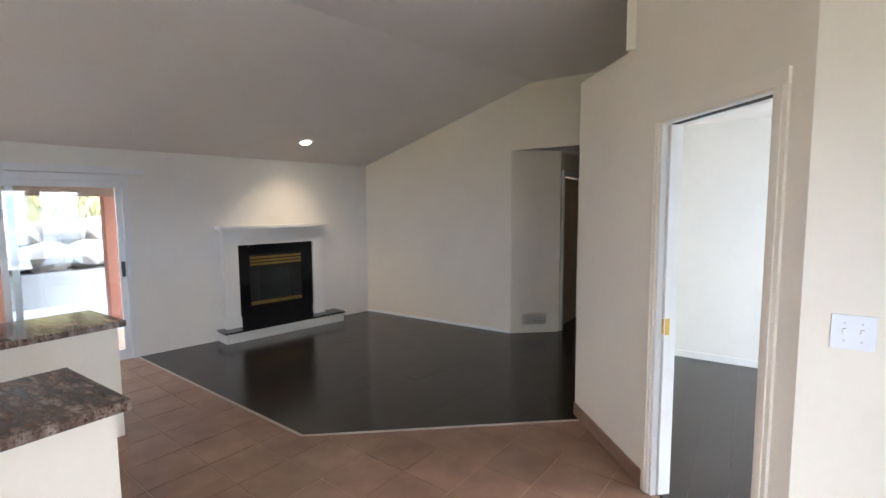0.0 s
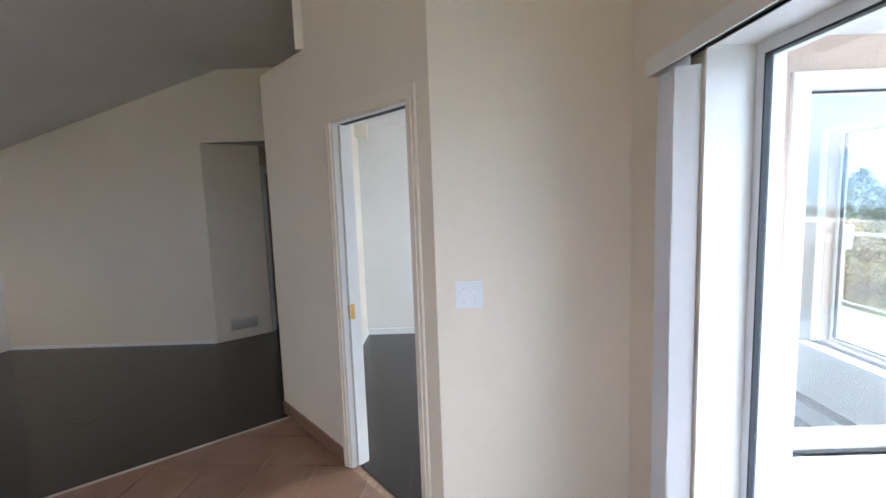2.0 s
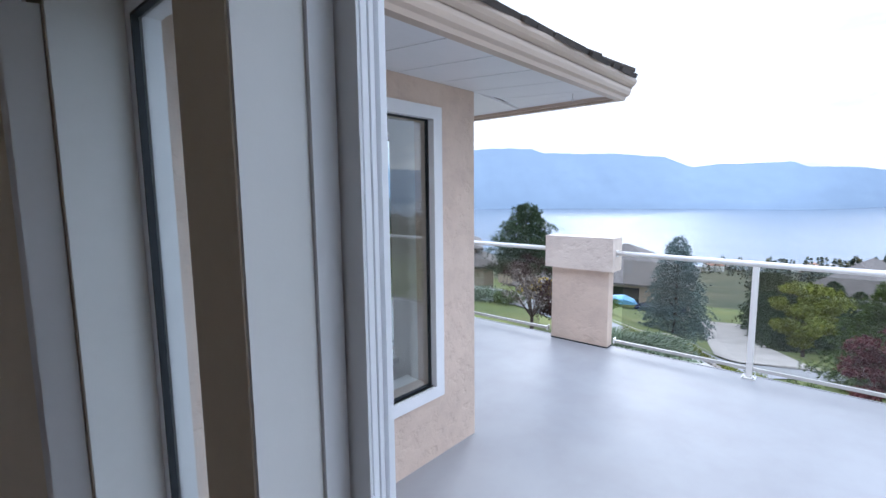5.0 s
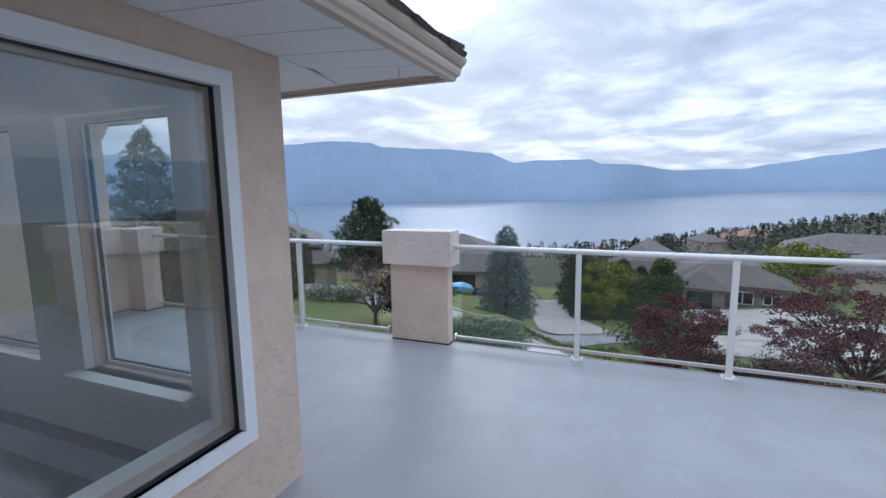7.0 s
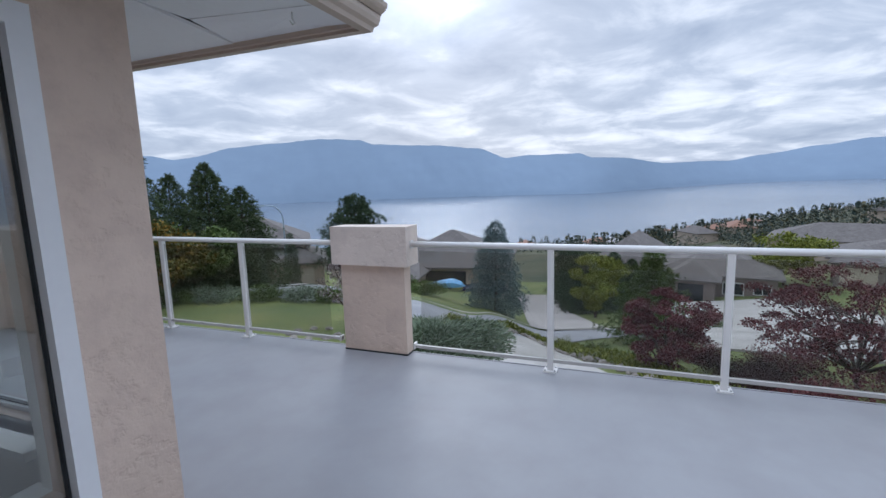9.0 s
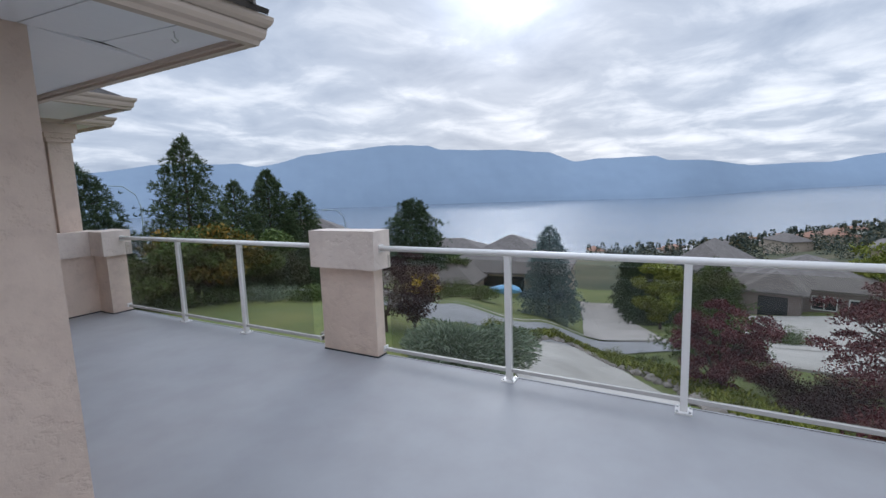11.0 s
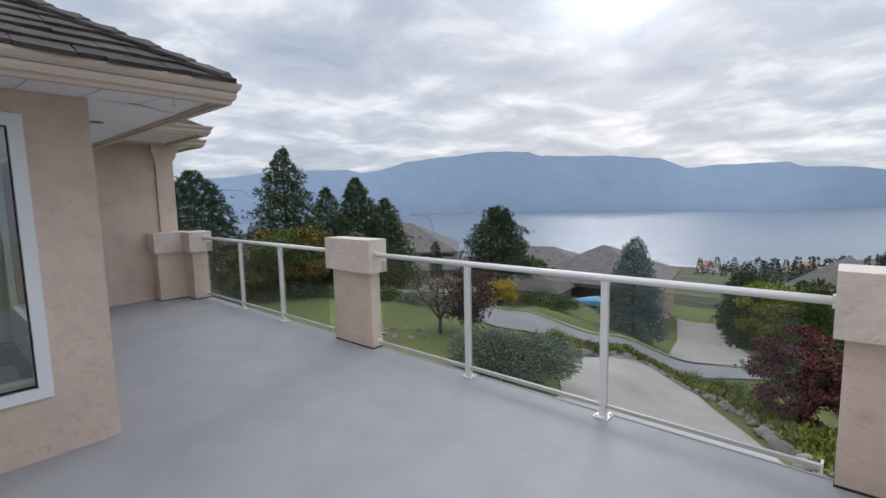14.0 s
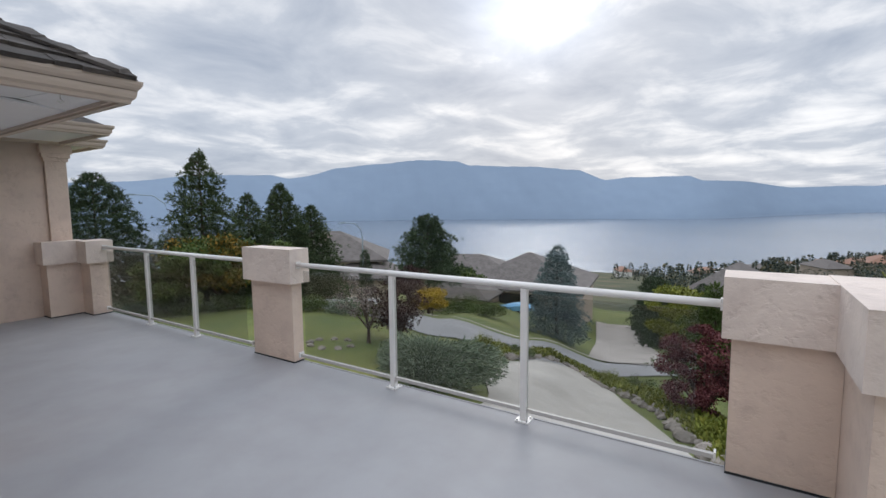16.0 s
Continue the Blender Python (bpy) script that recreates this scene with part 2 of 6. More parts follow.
m = Nodes("grass", (0.10, 0.13, 0.035), 0.9).world()
a = m.ramp(m.noise(0.35, 6.0, 0.65), [(0.3, (0.085, 0.13, 0.026)), (0.55, (0.17, 0.19, 0.045)), (0.75, (0.27, 0.245, 0.08))])
b = m.ramp(m.noise(7.0, 5.0, 0.7), [(0.3, (0.62, 0.66, 0.6)), (0.7, (1, 1, 1))])
m.base(m.mix(a, b, 1.0, "MULTIPLY"))
M["grass"] = m.bump(m.noise(14.0, 4.0), 0.6, 0.05).mat

m = Nodes("hillside", (0.10, 0.10, 0.05), 0.95).world()
a = m.ramp(m.noise(0.05, 8.0, 0.65), [(0.3, (0.035, 0.055, 0.02)), (0.5, (0.08, 0.085, 0.035)), (0.7, (0.17, 0.14, 0.075))])
b = m.ramp(m.noise(2.5, 6.0, 0.7), [(0.3, (0.6, 0.6, 0.6)), (0.7, (1, 1, 1))])
M["hill"] = m.base(m.mix(a, b, 1.0, "MULTIPLY")).bump(m.noise(3.0), 0.5, 0.1).mat


def pavement(name, color, crack=0.0):
    m = Nodes(name, color, 0.85, spec=0.25).world()
    lo, hi = tuple(c * 0.8 for c in color), tuple(c * 1.12 for c in color)
    a = m.ramp(m.noise(0.5, 6.0, 0.65), [(0.3, lo), (0.7, hi)])
    b = m.ramp(m.noise(18.0, 4.0, 0.7), [(0.3, (0.85,) * 3), (0.7, (1, 1, 1))])
    m.base(m.mix(a, b, 1.0, "MULTIPLY"))
    return m.bump(m.noise(60.0), 0.2, 0.01).mat


M["asphalt"] = pavement("worn_asphalt", (0.33, 0.33, 0.34))
M["concrete"] = pavement("pale_concrete", (0.52, 0.49, 0.45))
M["exposed"] = pavement("aggregate_concrete", (0.46, 0.42, 0.39))

m = Nodes("lake_water", (0.16, 0.21, 0.27), 0.36, spec=0.5).world()
w1 = m.noise(0.02, 6.0, 0.7, (1, 1, 1))
m.base(m.ramp(m.noise(0.0016, 4.0, 0.6, (1, 0.35, 1)), [(0.35, (0.14, 0.175, 0.22)), (0.65, (0.19, 0.225, 0.275))]))
m.rough_from(m.noise(0.0011, 4.0, 0.6, (1, 0.3, 1)), 0.17, 0.24)
M["water"] = m.bump(w1, 0.35, 4.0).mat

# distance haze is painted into the mountains' base colour as pale blue
m = Nodes("haze_blue_mountain", (0.13, 0.19, 0.29), 1.0, spec=0.0).world()
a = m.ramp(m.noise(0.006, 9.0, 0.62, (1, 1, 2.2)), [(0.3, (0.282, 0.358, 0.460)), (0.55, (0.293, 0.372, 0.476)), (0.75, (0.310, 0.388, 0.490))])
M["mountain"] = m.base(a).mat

# ---------------------------------------------------------------- mesh helpers


def box(bm, x0, y0, z0, x1, y1, z1, mat=None):
    vs = [bm.verts.new(p) for p in ((x0, y0, z0), (x1, y0, z0), (x1, y1, z0), (x0, y1, z0),
                                    (x0, y0, z1), (x1, y0, z1), (x1, y1, z1), (x0, y1, z1))]
    if mat is not None:
        for v in vs:
            v.co = mat @ v.co
    for f in ((3, 2, 1, 0), (4, 5, 6, 7), (0, 1, 5, 4), (1, 2, 6, 5), (2, 3, 7, 6), (3, 0, 4, 7)):
        bm.faces.new([vs[i] for i in f])
    return vs


def prism(bm, pts, z0, z1, mat=None):
    """An upright prism over a polygon; z0 and z1 are numbers, or functions of x and y."""
    fz = lambda z, p: z(*p[:2]) if callable(z) else z
    lo = [bm.verts.new((p[0], p[1], fz(z0, p))) for p in pts]
    hi = [bm.verts.new((p[0], p[1], fz(z1, p))) for p in pts]
    if mat is not None:
        for v in lo + hi:
            v.co = mat @ v.co
    n = len(pts)
    bm.faces.new(lo[::-1])
    bm.faces.new(hi)
    for i in range(n):
        bm.faces.new((lo[i], lo[(i + 1) % n], hi[(i + 1) % n], hi[i]))
    return lo + hi


def sweep(bm, profile, a, b, up=Vector((0, 0, 1)), caps=True):
    """A closed profile of (out, up) points carried from a to b; out lies to the right of the way."""
    a, b = Vector(a), Vector(b)
    way = (b - a).normalized()
    out = way.cross(up).normalized()
    upv = out.cross(way).normalized()
    ra = [bm.verts.new(a + out * p[0] + upv * p[1]) for p in profile]
    rb = [bm.verts.new(b + out * p[0] + upv * p[1]) for p in profile]
    n = len(profile)
    for i in range(n):
        bm.faces.new((ra[i], ra[(i + 1) % n], rb[(i + 1) % n], rb[i]))
    if caps:
        bm.faces.new(ra[::-1])
        bm.faces.new(rb)
    return ra, rb


def tube(bm, pts, radius, sides=8, taper=None):
    """A round tube along points; taper: a radius for each point."""
    rings = []
    for i, p in enumerate(pts):
        p = Vector(p)
        d = (Vector(pts[min(i + 1, len(pts) - 1)]) - Vector(pts[max(i - 1, 0)])).normalized()
        side = d.cross(Vector((0.31, 0.17, 0.93)) if abs(d.z) < 0.9 else Vector((1, 0.1, 0))).normalized()
        up = side.cross(d)
        r = taper[i] if taper else radius
        rings.append([bm.verts.new(p + (side * math.cos(2 * math.pi * k / sides) + up * math.sin(2 * math.pi * k / sides)) * r) for k in range(sides)])
    for a, b in zip(rings, rings[1:]):
        for k in range(sides):
            bm.faces.new((a[k], a[(k + 1) % sides], b[(k + 1) % sides], b[k]))
    bm.faces.new(rings[0][::-1])
    bm.faces.new(rings[-1])


def rounded(bm, width=0.006, segments=1):
    edges = [e for e in bm.edges if len(e.link_faces) == 2 and e.calc_face_angle(0) > 0.6]
    bmesh.ops.bevel(bm, geom=edges, offset=width, segments=segments, affect="EDGES", clamp_overlap=True)


def finish(name, bm, mat, smooth=False):
    bmesh.ops.recalc_face_normals(bm, faces=bm.faces)
    me = bpy.data.meshes.new(name)
    bm.to_mesh(me)
    bm.free()
    me.materials.append(mat)
    if smooth:
        me.polygons.foreach_set("use_smooth", [True] * len(me.polygons))
    return me


def part(name, bm, mat, parent, label="", smooth=False):
    ob = new(name, finish(name, bm, mat, smooth))
    ob.parent = parent
    if label:
        tagged(ob, label)
    return ob


def thing(name, label, category, group="", at=(0, 0, 0), turn=0.0):
    ob = new(name)
    ob.empty_display_size = 0.1
    ob.matrix_basis = pose(*at, 0, 0, turn)
    return tagged(ob, label, category, group)


def structure(name, bm, mat, label, category, smooth=False):
    return tagged(new(name, finish(name, bm, mat, smooth)), label, category, kind="structure")


def wall_cells(bm, p0, p1, th, z0, z1, openings=()):
    """A wall from p0 to p1, th thick to the left of the way (negative: to the right). Openings: (u0, u1, za, zb)."""
    p0, p1 = Vector((*p0, 0)), Vector((*p1, 0))
    length = (p1 - p0).length
    way = (p1 - p0) / length
    left = Vector((-way.y, way.x, 0))
    us = sorted({0.0, length, *[o[0] for o in openings], *[o[1] for o in openings]})
    ztop = z1 if callable(z1) else (lambda x, y: z1)
    for a, b in zip(us, us[1:]):
        if b - a < 1e-5:
            continue
        mid = (a + b) / 2
        spans = sorted((o[2], o[3]) for o in openings if o[0] < mid < o[1])
        lows, highs = [z0] + [s[1] for s in spans], [s[0] for s in spans] + [None]
        for lo, hi in zip(lows, highs):
            if hi is not None and hi - lo < 1e-4:
                continue
            pts = [p0 + way * a, p0 + way * b, p0 + way * b + left * th, p0 + way * a + left * th]
            prism(bm, [(p.x, p.y) for p in pts], lo, ztop if hi is None else hi)
    return way, left, length


def wall(name, p0, p1, th, z0, z1, mat, label, openings=()):
    bm = bmesh.new()
    wall_cells(bm, p0, p1, th, z0, z1, openings)
    return structure(name, bm, mat, label, "wall")


# ---------------------------------------------------------------- the house
CORNER = Vector((-4.162, 5.834))          # where the fireplace wall meets the far wall
FP_WAY = Vector((-0.186, -0.9826))        # along the fireplace wall, towards the kitchen
FP_OUT = Vector((0.9826, -0.186))         # from that wall into the room
DECK_X = 6.08


def vault(x, y):
    """Height of the sloping ceiling, level along the fireplace wall."""
    return min(3.08, 2.24 + 0.315 * ((Vector((x, y)) - CORNER).dot(FP_OUT)))


def vault_break(y):
    """x at which the slope of the ceiling runs out into the level part."""
    return -4.162 + (2.667 + 0.186 * (y - 5.834)) / 0.9826


fp_end = CORNER + FP_WAY * 9.0
# fireplace wall with the patio slider
wall("wall_west", CORNER - FP_WAY * 0.2, fp_end, -0.14, 0, vault, M["wall_white"], "off-white painted wall behind the fireplace", [(3.30, 5.15, 0.0, 1.97)])
wall("wall_north", (-4.2, 5.86), (-1.714, 5.86), 0.12, 0, vault, M["wall"], "cream painted far wall of the living room")
wall("wall_hall_angle", (-1.714, 5.86), (-1.227, 6.268), 0.12, 0, 2.30, M["wall"], "beige angled wall at the mouth of the hall")
wall("wall_hall_west", (-1.227, 6.268), (-1.227, 9.2), 0.12, 0, 2.30, M["wall"], "beige hall wall with a doorway", [(0.12, 0.90, 0, 2.0)])
wall("wall_hall_end", (-1.4, 9.2), (-0.2, 9.2), 0.12, 0, 2.30, M["wall"], "beige wall at the end of the hall")
wall("wall_over_hall", (-1.714, 5.86), (0.152, 5.86), 0.12, 2.30, vault, M["wall"], "beige wall above the hall opening", [(vault_break(5.86) + 1.714, vault_break(5.86) + 1.714, 0, 0)])
bm = bmesh.new()
box(bm, -1.9, 5.87, 2.30, -0.26, 9.3, 2.40)
structure("ceiling_hall", bm, M["ceiling"], "lowered ceiling of the hall", "ceiling")
# the wall between the hall and the small room, with its open shelf
wall("wall_room_west", (0.02, 4.0), (0.02, 6.20), 0.28, 0, 2.50, M["wall"], "beige partition between hall and small room")
wall("wall_room_west_hall", (0.02, 6.20), (0.02, 9.2), 0.28, 0, 2.30, M["wall"], "beige partition along the hall")
POCKET_A, POCKET_B = Vector((-0.285, 4.030)), Vector((0.960, 2.600))
pk = (POCKET_B - POCKET_A).normalized()
plen = (POCKET_B - POCKET_A).length
PD0, PD1 = 1.020, 1.742
wall("wall_pocket", POCKET_A, POCKET_A + pk * 0.670, 0.115, 0, 2.51, M["wall"], "beige angled wall under the open shelf")
wall("wall_pocket_door", POCKET_A + pk * 0.670, POCKET_B, 0.115, 0, vault, M["wall"], "beige angled wall holding the pocket door", [(PD0 - 0.670, PD1 - 0.670, 0, 2.04)])
wall("wall_switch", POCKET_B, (1.80, 2.600), 0.115, 0, vault, M["wall"], "cream painted wall with a light switch")
wall("wall_shelf_back", (0.152, 3.470), (0.152, 5.86), -0.1, 2.51, vault, M["wall"], "beige wall behind the open shelf")
bm = bmesh.new()
prism(bm, [(-0.285, 4.030), (0.152, 3.522), (0.152, 5.86), (-0.285, 5.86)], 2.452, 2.508)
structure("shelf_ledge", bm, M["wall"], "painted open ledge above the small room", "ledge")

# east wall with the tall window and the patio door
EW = 1.80
OPEN_E = [(0.163 + 1.0, 1.213 + 1.0, 0.0, 2.06), (1.345 + 1.0, 2.060 + 1.0, 0.42, 2.036)]
wall("wall_east", (EW, -4.0 + 3.0), (EW, 2.60), -0.12, 0, vault, M["wall"], "cream painted wall with the patio door", OPEN_E)
wall("wall_east_outside", (EW + 0.12, -1.0), (EW + 0.12, 2.51), -0.10, -0.6, 2.2, M["stucco"], "peach stucco face of the dining wall", [(o[0] - 0.04, o[1] + 0.04, o[2], o[3]) for o in OPEN_E])
wall("wall_east_kitchen", (EW, -4.0), (EW, -1.0), -0.22, -0.6, vault, M["wall"], "plain kitchen wall")
# unseen wall; its two openings are added to let sky light in
wall("wall_south", (EW + 0.2, -4.0), (-6.3, -4.0), 0.14, 0, vault, M["wall_white"], "unseen kitchen back wall with openings added for daylight", [(0.8, 3.2, 0.6, 2.05), (4.6, 5.4, 0.9, 2.05), (2.0 - vault_break(-4.0), 2.0 - vault_break(-4.0), 0, 0)])
bm = bmesh.new()
corners_low = [(vault_break(-4.1), -4.1), (vault_break(6.1), 6.1), (-4.5, 6.1), tuple(fp_end + FP_OUT * -0.3)]
prism(bm, corners_low, vault, lambda x, y: vault(x, y) + 0.12)
corners = [(EW + 0.22, -4.1), (EW + 0.22, 2.7), (0.95, 2.7), (0.30, 3.5), (0.30, 6.1), (vault_break(6.1), 6.1), (vault_break(-4.1), -4.1)]
prism(bm, corners, vault, lambda x, y: vault(x, y) + 0.12)
structure("ceiling", bm, M["ceiling"], "sloping grey-white painted ceiling", "ceiling")

# small room beyond the pocket door
wall("wall_room_north", (0.02, 6.02), (3.90, 6.02), 0.12, 0, 2.44, M["wall_white"], "off-white back wall of the small room")
WIN_S = (2.382 + 0.06, 3.566 - 0.06, 0.45, 1.99)
wall("wall_room_south", (1.80, 2.65), (3.76, 2.65), 0.06, 0, 2.44, M["wall_white"], "inner face of the window wall", [(WIN_S[0] - 1.80, WIN_S[1] - 1.80, WIN_S[2], WIN_S[3])])
wall("wall_room_south_outside", (1.92, 2.51), (3.884, 2.51), 0.14, -0.6, 2.2, M["stucco"], "peach stucco wall with a tall window", [(WIN_S[0] - 1.92, WIN_S[1] - 1.92, WIN_S[2], WIN_S[3])])
wall("wall_room_south_return", (1.03, 2.72), (1.80, 2.72), 0.10, 0, 2.44, M["wall_white"], "inner face of the switch wall")
WIN_E = (3.10, 4.03, 0.44, 1.985)
# the opening from y 4.5 to 5.8 is added to light the room
wall("wall_room_east", (3.72, 2.71), (3.72, 6.02), -0.06, 0, 2.44, M["wall_white"], "inner face of the lake window wall", [(WIN_E[0] - 2.71, WIN_E[1] - 2.71, WIN_E[2], WIN_E[3]), (4.5 - 2.71, 5.8 - 2.71, WIN_E[2], WIN_E[3])])
wall("wall_room_east_outside", (3.764 + 0.12, 2.65), (3.884, 9.5), 0.10, -0.6, 2.2, M["stucco"], "peach stucco wall facing the lake", [(WIN_E[0] - 2.65, WIN_E[1] - 2.65, WIN_E[2], WIN_E[3]), (4.5 - 2.65, 5.8 - 2.65, WIN_E[2], WIN_E[3])])
bm = bmesh.new()
prism(bm, [(0.0, 3.84), (1.0, 2.68), (3.86, 2.68), (3.86, 6.14), (0.0, 6.14)], 2.44, 2.50)
structure("ceiling_room", bm, M["ceiling"], "flat white ceiling of the small room", "ceiling")

# floors
bm = bmesh.new()
prism(bm, [(-6.6, -4.2), (2.02, -4.2), (2.02, 2.6), (3.8, 2.6), (3.8, 9.4), (-6.0, 9.4)], -0.25, -0.004)
structure("floor", bm, M["grout"], "floor slab with tile grout", "floor")

# deck
bm = bmesh.new()
prism(bm, [(2.02, -3.2), (6.168, -3.2), (6.168, 7.4), (2.02, 7.4)], -0.30, 0.0)
structure("deck_floor", bm, M["deck"], "grey vinyl membrane deck floor", "deck")
bm = bmesh.new()
prism(bm, [(-6.5, -4.1), (6.0, -4.1), (6.0, 9.4), (-6.5, 9.4)], -4.5, -0.31)
structure("foundation", bm, M["stucco"], "stucco foundation under house and deck", "wall")

# lamp added at the small room's far lake window as extra sky light
fill_lamp = bpy.data.lights.new("sky_fill_lamp", "AREA")
fill_lamp.shape, fill_lamp.size, fill_lamp.size_y = "RECTANGLE", 1.25, 1.45
fill_lamp.energy, fill_lamp.color = 4.5, (0.90, 0.96, 1.0)
fill_lamp_ob = new("sky_fill_lamp", fill_lamp)
fill_lamp_ob.matrix_world = look((3.64, 5.15, 1.2), (1.0, 5.15, 1.1))


# ---------------------------------------------------------------- windows and the patio door


def ring(bm, axis, u0, u1, z0, z1, width, v0, v1):
    """A rectangular frame in an upright plane; axis x: it runs along x and v is y; axis y: the other way round."""
    for a0, a1, b0, b1 in ((u0, u1, z0, z0 + width), (u0, u1, z1 - width, z1), (u0, u0 + width, z0 + width, z1 - width), (u1 - width, u1, z0 + width, z1 - width)):
        if axis == "x":
            box(bm, a0, v0, b0, a1, v1, b1)
        else:
            box(bm, v0, a0, b0, v1, a1, b1)


def window(name, label, axis, u0, u1, z0, z1, v_out, v_in, width=0.065, glass_at=0.5, sill=None):
    """A vinyl window: v_out is the outer face of the frame, v_in the inner."""
    lo, hi = min(v_out, v_in), max(v_out, v_in)
    root = tagged(new(name), label, "window", kind="structure")
    root.empty_display_size = 0.1
    bm = bmesh.new()
    ring(bm, axis, u0, u1, z0, z1, width, lo, hi)
    rounded(bm, 0.004)
    frame_ob = part("window_frame", bm, M["vinyl"], root, "white vinyl frame")
    mid = lo + (hi - lo) * glass_at
    bm = bmesh.new()
    ring(bm, axis, u0 + width - 0.002, u1 - width + 0.002, z0 + width - 0.002, z1 - width + 0.002, 0.009, mid - 0.011, mid + 0.011)
    part("gasket", bm, M["gasket"], root, "black rubber gasket")
    bm = bmesh.new()
    w = width - 0.001
    if axis == "x":
        box(bm, u0 + w, mid - 0.003, z0 + w, u1 - w, mid + 0.003, z1 - w)
    else:
        box(bm, mid - 0.003, u0 + w, z0 + w, mid + 0.003, u1 - w, z1 - w)
    pane = part("pane", bm, M["glass"], root, "clear glass")
    pane.visible_shadow = False
    if sill:
        bm = bmesh.new()
        box(bm, *sill)
        rounded(bm, 0.004)
        part("window_sill", bm, M["trim"], root, "white painted sill")
    return root


window("window_1", "tall white vinyl window in the stucco wall", "x", 2.382, 3.566, 0.382, 2.048, 2.490, 2.560, 0.068, 0.75,
       (2.43, 2.585, 0.412, 3.52, 2.76, 0.448))
window("window_2", "white vinyl window of the small room facing the lake", "y", 3.06, 4.07, 0.40, 2.025, 3.905, 3.85, 0.062, 0.5,
       (3.62, 3.05, 0.40, 3.80, 4.08, 0.44))
window("window_3", "narrow tall window beside the patio door", "y", 1.338, 2.066, 0.41, 2.040, 2.015, 1.950, 0.046, 0.17)

# window added in the extra opening that brightens the small room
window("window_4", "added second window that lets light into the small room", "y", 4.46, 5.84, 0.40, 2.025, 3.905, 3.85, 0.062, 0.5)
# white boards that line the deep reveals
bm = bmesh.new()
for y0, y1 in ((1.3452, 1.351), (2.054, 2.0598)):
    box(bm, 1.802, y0, 0.4202, 1.949, y1, 2.0358)
box(bm, 1.802, 1.351, 2.030, 1.949, 2.054, 2.0358)
box(bm, 1.802, 1.351, 0.4202, 1.949, 2.054, 0.426)
structure("trim_reveal", bm, M["trim"], "white boards lining the window reveal", "trim")
bm = bmesh.new()
box(bm, 1.802, 1.207, 0.0, 1.884, 1.2128, 2.0598)
box(bm, 1.802, 0.169, 2.054, 1.884, 1.207, 2.0598)
structure("trim_door_reveal", bm, M["trim"], "white boards lining the patio door reveal", "trim")
# patio door frame, with its latch keeper on the jamb
door = tagged(new("door_1"), "open white vinyl patio door frame", "door", kind="structure")
bm = bmesh.new()
for y0, y1, x0, x1 in ((1.201, 1.2128, 1.885, 1.9195), (1.225, 1.252, 1.922, 2.020), (1.179, 1.225, 1.922, 1.931), (1.163, 1.179, 1.922, 1.926), (1.193, 1.225, 1.953, 1.962), (1.203, 1.225, 1.974, 1.981), (1.215, 1.225, 2.000, 2.008)):
    box(bm, x0, y0, 0.0, x1, y1, 2.06)
part("jamb", bm, M["vinyl"], door, "ribbed vinyl jamb")
bm = bmesh.new()
box(bm, 1.885, 0.165, 0.0, 2.02, 0.200, 2.06)
part("jamb", bm, M["vinyl"], door)
bm = bmesh.new()
for z0, z1, x0, x1 in ((2.03, 2.054, 1.885, 2.02), (2.0, 2.03, 1.905, 1.925), (2.0, 2.03, 1.985, 2.005)):
    box(bm, x0, 0.200, z0, x1, 1.161, z1)
part("head", bm, M["vinyl"], door)
bm = bmesh.new()
box(bm, 1.885, 0.200, -0.011, 2.02, 1.200, 0.016)
box(bm, 1.93, 0.200, 0.016, 1.945, 1.161, 0.03)
part("sill_track", bm, M["vinyl"], door)
bm = bmesh.new()
for z in (1.085, 1.125, 1.165):
    box(bm, 1.9315, 1.173, z - 0.008, 1.950, 1.213, z + 0.008)
box(bm, 1.9315, 1.199, 1.06, 1.945, 1.2245, 1.19)
part("latch_keeper", bm, M["vinyl"], door, "white latch keeper")

# vertical blind: valance, head rail and the slats pushed to the side
blind = thing("vertical_blind", "white vertical blind with slats stacked beside the patio door", "blind")
bm2 = bmesh.new()
box(bm2, 1.706, -0.30, 1.990, 1.712, 2.250, 2.046)
box(bm2, 1.712, 2.244, 1.990, 1.80, 2.250, 2.046)
box(bm2, 1.712, -0.30, 2.040, 1.80, 2.244, 2.046)
rounded(bm2, 0.002)
part("valance", bm2, M["wall_white"], blind, "cream white valance")
bm = bmesh.new()
box(bm, 1.742, -0.25, 2.016, 1.784, 2.23, 2.038)
box(bm, 1.746, -0.25, 2.010, 1.752, 2.23, 2.016)
box(bm, 1.772, -0.25, 2.010, 1.778, 2.23, 2.016)
part("head_rail", bm, M["black_metal"], blind, "dark metal head rail")
for i in range(9):
    bm = bmesh.new()
    y = 2.088 + i * 0.0145
    box(bm, -0.036, -0.0012, 0.03, 0.036, 0.0012, 1.985)
    box(bm, -0.006, -0.004, 1.985, 0.006, 0.004, 2.014)
    vane = part("slat", bm, M["vinyl"], blind)
    vane.matrix_basis = pose(1.765, y, 0, 0, 0, -28 + random.uniform(-3, 3))

# light switch plate with two toggles
switch = thing("light_switch", "white double toggle light switch plate on the wall", "switch", at=(1.102, 2.60, 1.187))
bm = bmesh.new()
box(bm, -0.058, -0.007, -0.058, 0.058, 0.0, 0.058)
rounded(bm, 0.003)
part("plate", bm, M["vinyl"], switch)
